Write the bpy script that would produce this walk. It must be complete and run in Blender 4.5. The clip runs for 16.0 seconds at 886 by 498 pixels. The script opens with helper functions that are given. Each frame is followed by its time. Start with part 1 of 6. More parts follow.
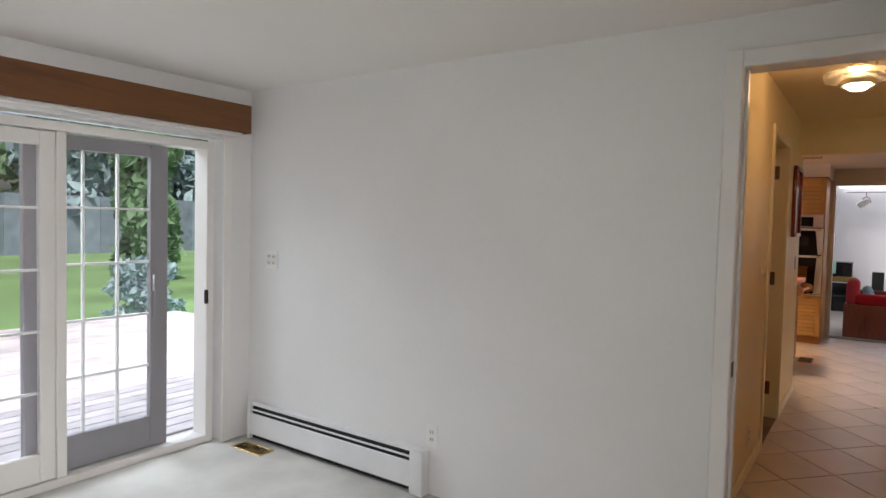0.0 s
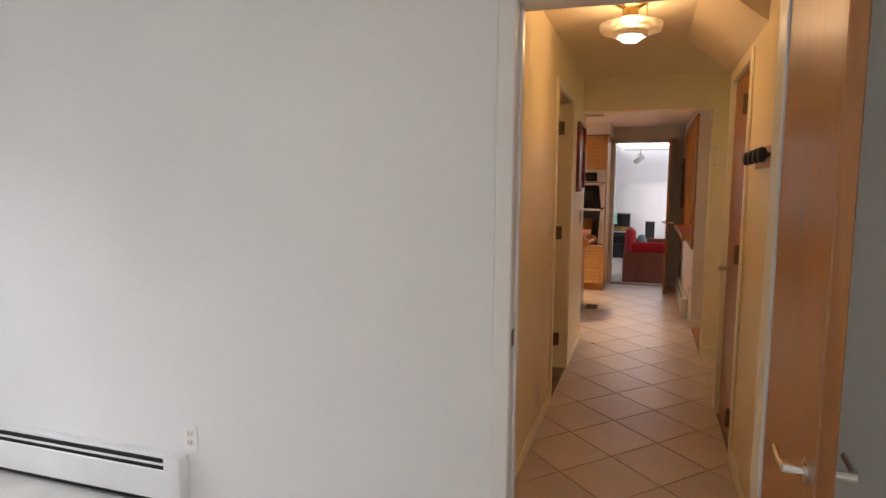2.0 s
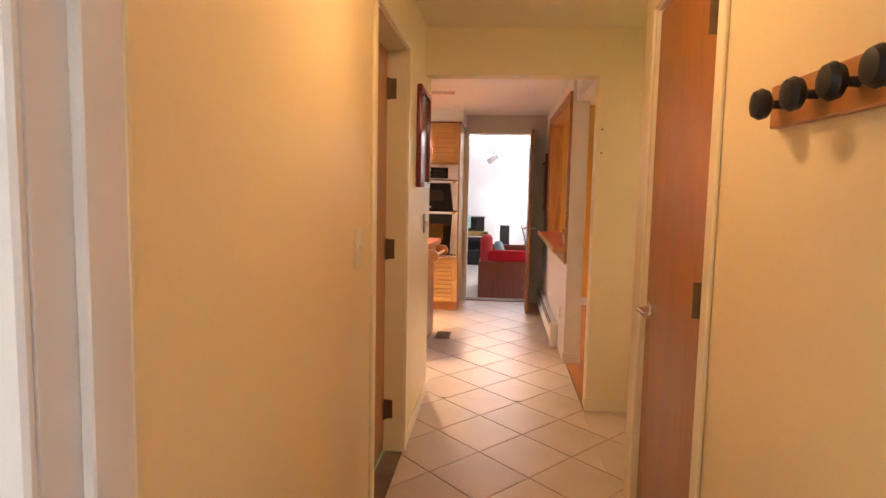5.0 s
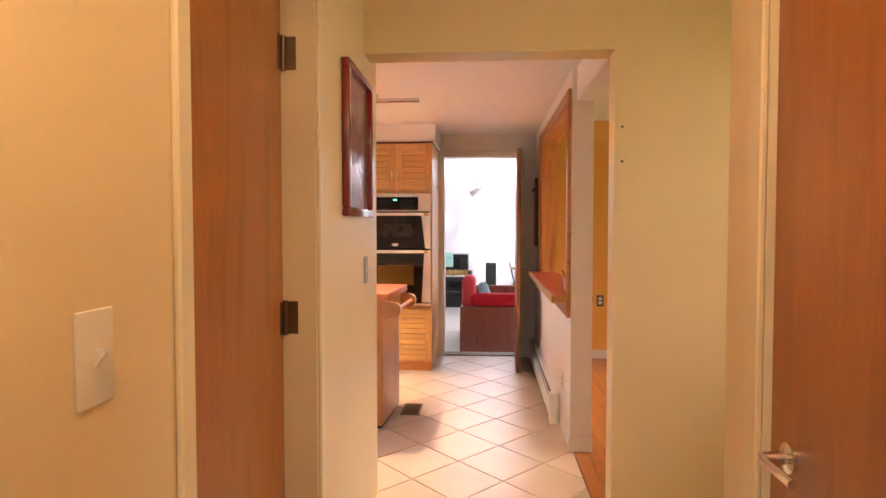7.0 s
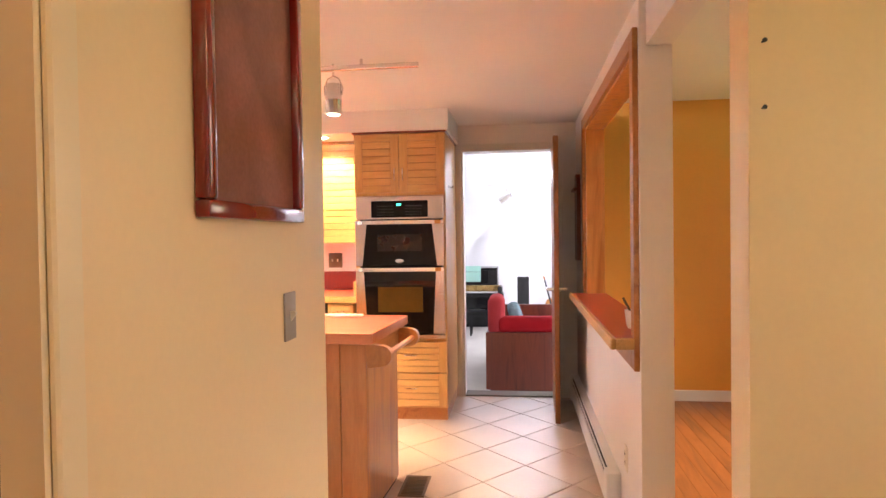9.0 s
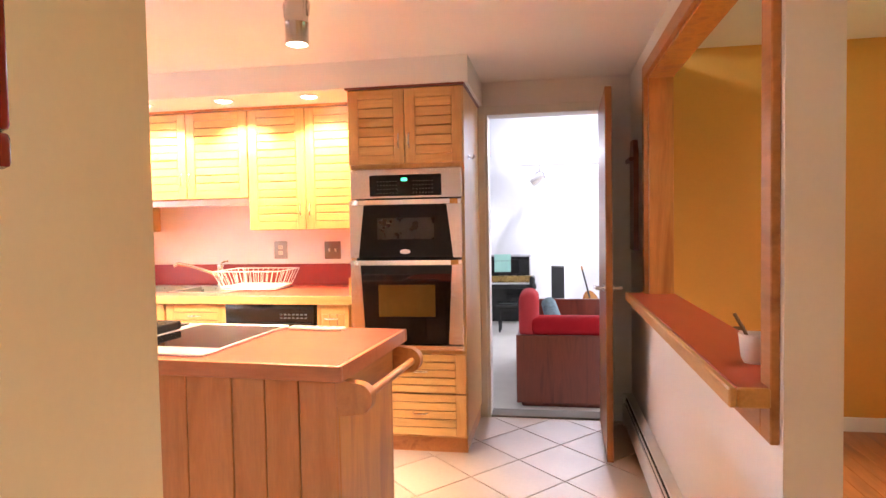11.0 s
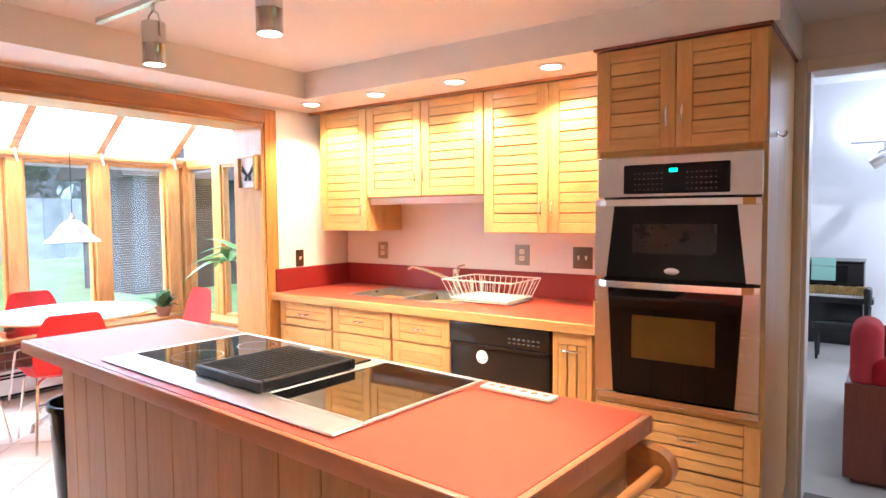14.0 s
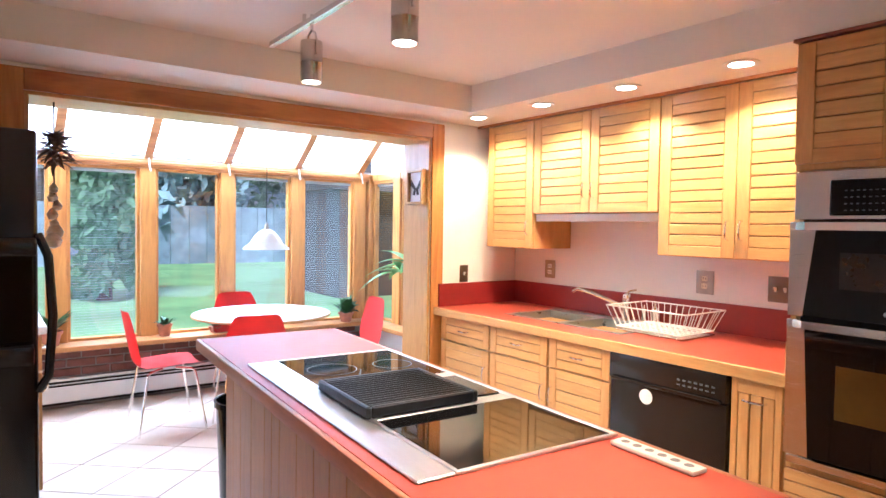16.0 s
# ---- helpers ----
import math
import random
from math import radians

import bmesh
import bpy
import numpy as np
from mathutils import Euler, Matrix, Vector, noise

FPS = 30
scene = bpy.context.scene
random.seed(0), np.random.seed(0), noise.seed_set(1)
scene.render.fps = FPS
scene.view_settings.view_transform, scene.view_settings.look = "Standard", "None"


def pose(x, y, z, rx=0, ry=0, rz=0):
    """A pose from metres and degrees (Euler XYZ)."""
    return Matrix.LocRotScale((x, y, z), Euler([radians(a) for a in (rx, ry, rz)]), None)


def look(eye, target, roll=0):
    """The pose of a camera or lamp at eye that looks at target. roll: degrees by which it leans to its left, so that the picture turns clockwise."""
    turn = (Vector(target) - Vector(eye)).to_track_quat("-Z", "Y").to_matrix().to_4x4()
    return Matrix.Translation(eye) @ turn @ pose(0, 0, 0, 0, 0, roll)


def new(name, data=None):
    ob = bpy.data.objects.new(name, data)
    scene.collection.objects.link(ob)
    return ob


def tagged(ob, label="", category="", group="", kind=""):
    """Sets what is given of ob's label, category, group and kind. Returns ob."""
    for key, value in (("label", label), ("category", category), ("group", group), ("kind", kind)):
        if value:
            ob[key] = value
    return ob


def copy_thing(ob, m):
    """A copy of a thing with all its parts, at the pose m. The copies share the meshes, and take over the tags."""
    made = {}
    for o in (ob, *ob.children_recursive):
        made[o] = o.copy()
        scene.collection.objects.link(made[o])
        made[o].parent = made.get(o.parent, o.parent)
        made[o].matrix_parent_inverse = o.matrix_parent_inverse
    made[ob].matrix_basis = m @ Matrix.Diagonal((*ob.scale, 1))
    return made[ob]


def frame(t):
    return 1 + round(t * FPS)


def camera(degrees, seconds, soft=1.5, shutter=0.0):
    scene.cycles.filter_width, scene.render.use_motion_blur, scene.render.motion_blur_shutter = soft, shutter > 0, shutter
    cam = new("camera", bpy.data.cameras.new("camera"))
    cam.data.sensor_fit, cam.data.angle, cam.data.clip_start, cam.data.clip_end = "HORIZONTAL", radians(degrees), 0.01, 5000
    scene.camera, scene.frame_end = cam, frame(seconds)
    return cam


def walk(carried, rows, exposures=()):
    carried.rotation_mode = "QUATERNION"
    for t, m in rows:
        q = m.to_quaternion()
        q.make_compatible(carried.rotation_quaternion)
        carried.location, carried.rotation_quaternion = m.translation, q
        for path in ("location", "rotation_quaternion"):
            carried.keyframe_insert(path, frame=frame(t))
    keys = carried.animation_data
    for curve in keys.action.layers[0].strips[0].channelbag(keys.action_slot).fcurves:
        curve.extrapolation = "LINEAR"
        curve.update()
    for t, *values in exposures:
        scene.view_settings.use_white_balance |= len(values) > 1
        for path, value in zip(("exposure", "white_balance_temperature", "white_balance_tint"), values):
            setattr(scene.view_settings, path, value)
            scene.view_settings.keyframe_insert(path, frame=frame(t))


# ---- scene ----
cam = camera(70.9, 16.0)
PATH = [
    (0, (0.322, 0.038, 1.436), (-0.821, 1.677, 1.349), 1.4),
    (0.5, (0.344, 0.082, 1.444), (-0.68, 1.796, 1.326), 1.1),
    (1, (0.357, 0.14, 1.434), (-0.546, 1.919, 1.288), 0.8),
    (1.5, (0.359, 0.29, 1.428), (-0.411, 2.127, 1.254), 0.6),
    (2, (0.328, 0.498, 1.435), (-0.295, 2.387, 1.228), 0.5),
    (2.5, (0.312, 0.691, 1.433), (-0.165, 2.62, 1.207), 0.5),
    (3, (0.285, 1.002, 1.41), (-0.064, 2.957, 1.175), 0.7),
    (3.5, (0.262, 1.302, 1.398), (0.003, 3.271, 1.163), 1.3),
    (6, (0.207, 2.875, 1.36), (0.067, 4.865, 1.223), 0.5),
    (6.5, (0.231, 3.188, 1.35), (0.109, 5.182, 1.247), 0.1),
    (7, (0.268, 3.49, 1.349), (0.13, 5.483, 1.274), 0.0),
    (7.5, (0.269, 3.807, 1.349), (0.108, 5.8, 1.293), -0.3),
    (8, (0.286, 4.098, 1.337), (0.114, 6.09, 1.295), -0.9),
    (8.5, (0.302, 4.403, 1.347), (0.089, 6.392, 1.309), -0.9),
    (11, (0.25, 5.688, 1.328), (-0.09, 7.657, 1.247), -1.0),
    (11.5, (0.229, 5.897, 1.352), (-0.204, 7.847, 1.253), -0.8),
    (12, (0.223, 6.073, 1.357), (-0.342, 7.989, 1.254), -0.8),
    (12.5, (0.255, 6.22, 1.384), (-0.502, 8.068, 1.268), -0.7),
    (13, (0.235, 6.327, 1.389), (-0.677, 8.102, 1.27), -0.6),
    (13.5, (0.196, 6.438, 1.4), (-0.849, 8.138, 1.278), -0.7),
    (14, (0.15, 6.546, 1.416), (-1.014, 8.169, 1.302), -0.5),
    (14.5, (0.114, 6.634, 1.435), (-1.149, 8.181, 1.33), -0.2),
    (15, (0.098, 6.678, 1.441), (-1.26, 8.144, 1.35), 0.2),
    (15.5, (0.119, 6.743, 1.432), (-1.367, 8.08, 1.355), 0.6),
    (16, (0.157, 6.821, 1.43), (-1.449, 8.01, 1.36), 0.9),
]
walk(cam, [(t, look(eye, target, roll)) for t, eye, target, roll in PATH],
     exposures=[(0.0, -0.62, 6450, 15), (1.5, -0.42, 6500, 17), (3.5, 0.34, 7000, 20), (6.0, 0.82, 6600, 22), (9.0, 0.97, 6150, 20), (11.0, 0.94, 6000, 19), (13.0, 0.68, 5650, 15), (16.0, -0.08, 4950, 11)])

# ---- light ----
world = bpy.data.worlds.new("sky")
scene.world = world
world.use_nodes = True
wn = world.node_tree
sky = wn.nodes.new("ShaderNodeTexSky")
sky.sky_type = 'NISHITA'
sky.sun_disc = False
sky.sun_elevation, sky.sun_rotation = radians(56), radians(124)
sky.air_density, sky.dust_density = 1.0, 4.0
wn.links.new(sky.outputs[0], wn.nodes["Background"].inputs[0])
wn.nodes["Background"].inputs[1].default_value = 0.15


def lamp(name, kind, m, energy, colour, size=None, size_y=None, spot=None, blend=0.6):
    d = bpy.data.lights.new(name, kind)
    d.energy, d.color = energy, colour
    if kind == 'AREA':
        d.size = size
        if size_y:
            d.shape, d.size_y = 'RECTANGLE', size_y
    elif kind == 'SUN':
        d.angle = size
    else:
        d.shadow_soft_size = size or 0.03
    if spot:
        d.spot_size, d.spot_blend = spot, blend
    ob = new(name, d)
    ob.matrix_basis = m
    return ob


WARM, DAY = (1.0, 0.64, 0.30), (0.80, 0.90, 1.0)
lamp("sun", 'SUN', look((0, 0, 20), (-11.2, 7.5, 0)), 5.0, (1.0, 0.96, 0.9), size=radians(6))
# sky light, from above the sliding door and the sunroom; the others are added
lamp("stand_in_light", 'AREA', look((-5.6, 1.0, 3.6), (-2.2, 1.0, 0.3)), 360, DAY, 3.0, 2.5)
# added lamp outside an unseen east opening, to even out the north wall
lamp("stand_in_light", 'AREA', look((2.7, -0.65, 1.8), (-1.6, 2.3, 1.0)), 225, (0.95, 0.96, 1.0), 1.8, 1.4)
lamp("stand_in_light", 'AREA', look((-6.6, 8.2, 4.2), (-4.0, 8.2, 0.4)), 1700, DAY, 4.0, 3.0)
# added lamps behind an unseen skylight and unseen east openings, to fill the rooms
lamp("stand_in_light", 'AREA', look((0.6, 17.3, 4.0), (0.2, 9.0, 0.3)), 150, (0.95, 0.96, 1.0), 2.4, 0.8)
lamp("stand_in_light", 'AREA', look((5.3, 13.0, 1.5), (0.5, 13.0, 0.2)), 100, (0.97, 0.97, 1.0), 3.0, 1.8)
lamp("stand_in_light", 'AREA', look((2.7, 5.5, 1.95), (1.3, 5.5, 1.1)), 15, (1.0, 0.80, 0.58), 1.0, 0.8)
lamp("stand_in_light", 'AREA', look((5.4, 8.2, 3.2), (2.5, 8.2, 1.2)), 330, (1.0, 0.80, 0.56), 2.0, 1.0)

# ---- materials ----


def nodes_of(name):
    m = bpy.data.materials.new(name)
    m.use_nodes = True
    return m, m.node_tree, m.node_tree.nodes["Principled BSDF"]


def tint(c, k):
    return (min(1, c[0] * k), min(1, c[1] * k), min(1, c[2] * k), 1)


def coords(t, scale=(1, 1, 1), local=True):
    tc = t.nodes.new("ShaderNodeTexCoord")
    mp = t.nodes.new("ShaderNodeMapping")
    mp.inputs["Scale"].default_value = scale
    t.links.new(tc.outputs["Object"], mp.inputs[0])
    return mp.outputs[0]


def noise_of(t, vec, scale, detail=4, rough=0.55, dist=0.0):
    n = t.nodes.new("ShaderNodeTexNoise")
    t.links.new(vec, n.inputs["Vector"])
    n.inputs["Scale"].default_value, n.inputs["Detail"].default_value = scale, detail
    n.inputs["Roughness"].default_value, n.inputs["Distortion"].default_value = rough, dist
    return n.outputs[0]


def ramp(t, fac, stops):
    r = t.nodes.new("ShaderNodeValToRGB")
    while len(r.color_ramp.elements) < len(stops):
        r.color_ramp.elements.new(0.5)
    for e, (p, c) in zip(r.color_ramp.elements, stops):
        e.position, e.color = p, c
    t.links.new(fac, r.inputs[0])
    return r.outputs[0]


def mix(t, a, b, fac, mode='MIX'):
    m = t.nodes.new("ShaderNodeMix")
    m.data_type, m.blend_type = 'RGBA', mode
    for sock, v in ((m.inputs[0], fac), (m.inputs[6], a), (m.inputs[7], b)):
        if hasattr(v, "is_linked"):
            t.links.new(v, sock)
        else:
            sock.default_value = v
    return m.outputs[2]


def bump(t, b, height, strength, dist=0.002):
    n = t.nodes.new("ShaderNodeBump")
    n.inputs["Strength"].default_value, n.inputs["Distance"].default_value = strength, dist
    t.links.new(height, n.inputs["Height"])
    t.links.new(n.outputs[0], b.inputs["Normal"])


def piece_random(t, lo, hi):
    oi = t.nodes.new("ShaderNodeObjectInfo")
    r = t.nodes.new("ShaderNodeMapRange")
    r.inputs[3].default_value, r.inputs[4].default_value = lo, hi
    t.links.new(oi.outputs["Random"], r.inputs[0])
    return r.outputs[0]


def surface(name, colour, rough=0.6, metal=0.0, var=0.12, scale=3.0, fine=90.0, relief=0.15, spec=0.5, rough_var=0.1, coat=0.0, pieces=0.0):
    """A painted, mineral or metal surface: broad stains, fine grain, relief."""
    m, t, b = nodes_of(name)
    v = coords(t)
    broad = noise_of(t, v, scale, 5)
    fine_n = noise_of(t, v, fine, 3)
    c = ramp(t, broad, [(0.3, tint(colour, 1 - var)), (0.7, tint(colour, 1 + var * 0.6))])
    c = mix(t, c, ramp(t, fine_n, [(0.3, tint((1, 1, 1), 1 - var * 0.5)), (0.7, (1, 1, 1, 1))]), 1.0, 'MULTIPLY')
    if pieces:
        h = t.nodes.new("ShaderNodeHueSaturation")
        t.links.new(c, h.inputs["Color"])
        t.links.new(piece_random(t, 1 - pieces, 1 + pieces), h.inputs["Value"])
        c = h.outputs[0]
    t.links.new(c, b.inputs["Base Color"])
    r = t.nodes.new("ShaderNodeMapRange")
    r.inputs[3].default_value, r.inputs[4].default_value = max(0.02, rough - rough_var), min(1, rough + rough_var)
    t.links.new(noise_of(t, v, scale * 4, 4), r.inputs[0])
    t.links.new(r.outputs[0], b.inputs["Roughness"])
    b.inputs["Metallic"].default_value = metal
    b.inputs["Specular IOR Level"].default_value = spec
    b.inputs["Coat Weight"].default_value = coat
    if relief:
        bump(t, b, fine_n, relief)
    return m


def timber(name, dark, light, along='z', rough=0.4, grain=1.0, coat=0.15, pieces=0.08):
    """Wood with long grain along one axis, cathedral figure and pores."""
    m, t, b = nodes_of(name)
    st = {'x': (0.12, 1, 1), 'y': (1, 0.12, 1), 'z': (1, 1, 0.12)}[along]
    oi = t.nodes.new("ShaderNodeObjectInfo")
    v0 = coords(t, st)
    add = t.nodes.new("ShaderNodeVectorMath")
    add.operation = 'MULTIPLY_ADD'
    sc = t.nodes.new("ShaderNodeCombineXYZ")
    for i in range(3):
        t.links.new(oi.outputs["Random"], sc.inputs[i])
    add.inputs[1].default_value = (7.3, 5.1, 3.7)
    t.links.new(sc.outputs[0], add.inputs[0])
    t.links.new(v0, add.inputs[2])
    v = add.outputs[0]
    figure = noise_of(t, v, 9 * grain, 3, 0.5, 1.6)
    pore = noise_of(t, v, 110 * grain, 5, 0.65)
    c = ramp(t, figure, [(0.30, (*dark, 1)), (0.52, (*light, 1)), (0.70, tint(light, 0.88))])
    c = mix(t, c, ramp(t, pore, [(0.35, tint((1, 1, 1), 0.78)), (0.62, (1, 1, 1, 1))]), 0.5, 'MULTIPLY')
    h = t.nodes.new("ShaderNodeHueSaturation")
    t.links.new(c, h.inputs["Color"])
    t.links.new(piece_random(t, 1 - pieces, 1 + pieces), h.inputs["Value"])
    t.links.new(h.outputs[0], b.inputs["Base Color"])
    r = t.nodes.new("ShaderNodeMapRange")
    r.inputs[3].default_value, r.inputs[4].default_value = rough - 0.08, rough + 0.14
    t.links.new(figure, r.inputs[0])
    t.links.new(r.outputs[0], b.inputs["Roughness"])
    b.inputs["Coat Weight"].default_value, b.inputs["Coat Roughness"].default_value = coat, 0.25
    bump(t, b, pore, 0.12, 0.001)
    return m


def glow(name, colour, strength):
    m, t, b = nodes_of(name)
    b.inputs["Base Color"].default_value = (*colour, 1)
    b.inputs["Emission Color"].default_value = (*colour, 1)
    b.inputs["Emission Strength"].default_value = strength
    return m


def clear(name, colour=(1, 1, 1), rough=0.0, ior=1.45):
    m, t, b = nodes_of(name)
    b.inputs["Base Color"].default_value = (*colour, 1)
    b.inputs["Transmission Weight"].default_value = 1.0
    b.inputs["Roughness"].default_value, b.inputs["IOR"].default_value = rough, ior
    return m


def translucent(name, colour):
    m, t, b = nodes_of(name)
    tr = t.nodes.new("ShaderNodeBsdfTranslucent")
    tr.inputs[0].default_value = (*colour, 1)
    sh = t.nodes.new("ShaderNodeMixShader")
    b.inputs["Base Color"].default_value = (*colour, 1)
    b.inputs["Roughness"].default_value = 0.15
    sh.inputs[0].default_value = 0.75
    t.links.new(b.outputs[0], sh.inputs[1])
    t.links.new(tr.outputs[0], sh.inputs[2])
    t.links.new(sh.outputs[0], t.nodes["Material Output"].inputs[0])
    return m


def brushed(name, colour, rough=0.28, along=(1.0, 60.0, 60.0)):
    """Metal with fine lines along one axis."""
    m, t, b = nodes_of(name)
    n = noise_of(t, coords(t, along), 8, 5, 0.7)
    t.links.new(ramp(t, n, [(0.3, tint(colour, 0.93)), (0.7, tint(colour, 1.05))]), b.inputs["Base Color"])
    r = t.nodes.new("ShaderNodeMapRange")
    r.inputs[3].default_value, r.inputs[4].default_value = rough - 0.05, rough + 0.08
    t.links.new(n, r.inputs[0])
    t.links.new(r.outputs[0], b.inputs["Roughness"])
    b.inputs["Metallic"].default_value = 1.0
    bump(t, b, n, 0.05, 0.0005)
    return m


def gloss(name, colour, rough=0.1, metal=0.0, spec=0.5):
    m, t, b = nodes_of(name)
    v = coords(t)
    n = noise_of(t, v, 14, 4)
    t.links.new(ramp(t, n, [(0.3, tint(colour, 0.9)), (0.7, tint(colour, 1.08))]), b.inputs["Base Color"])
    r = t.nodes.new("ShaderNodeMapRange")
    r.inputs[3].default_value, r.inputs[4].default_value = max(0.02, rough * 0.7), rough * 1.5
    t.links.new(n, r.inputs[0])
    t.links.new(r.outputs[0], b.inputs["Roughness"])
    b.inputs["Metallic"].default_value, b.inputs["Specular IOR Level"].default_value = metal, spec
    return m


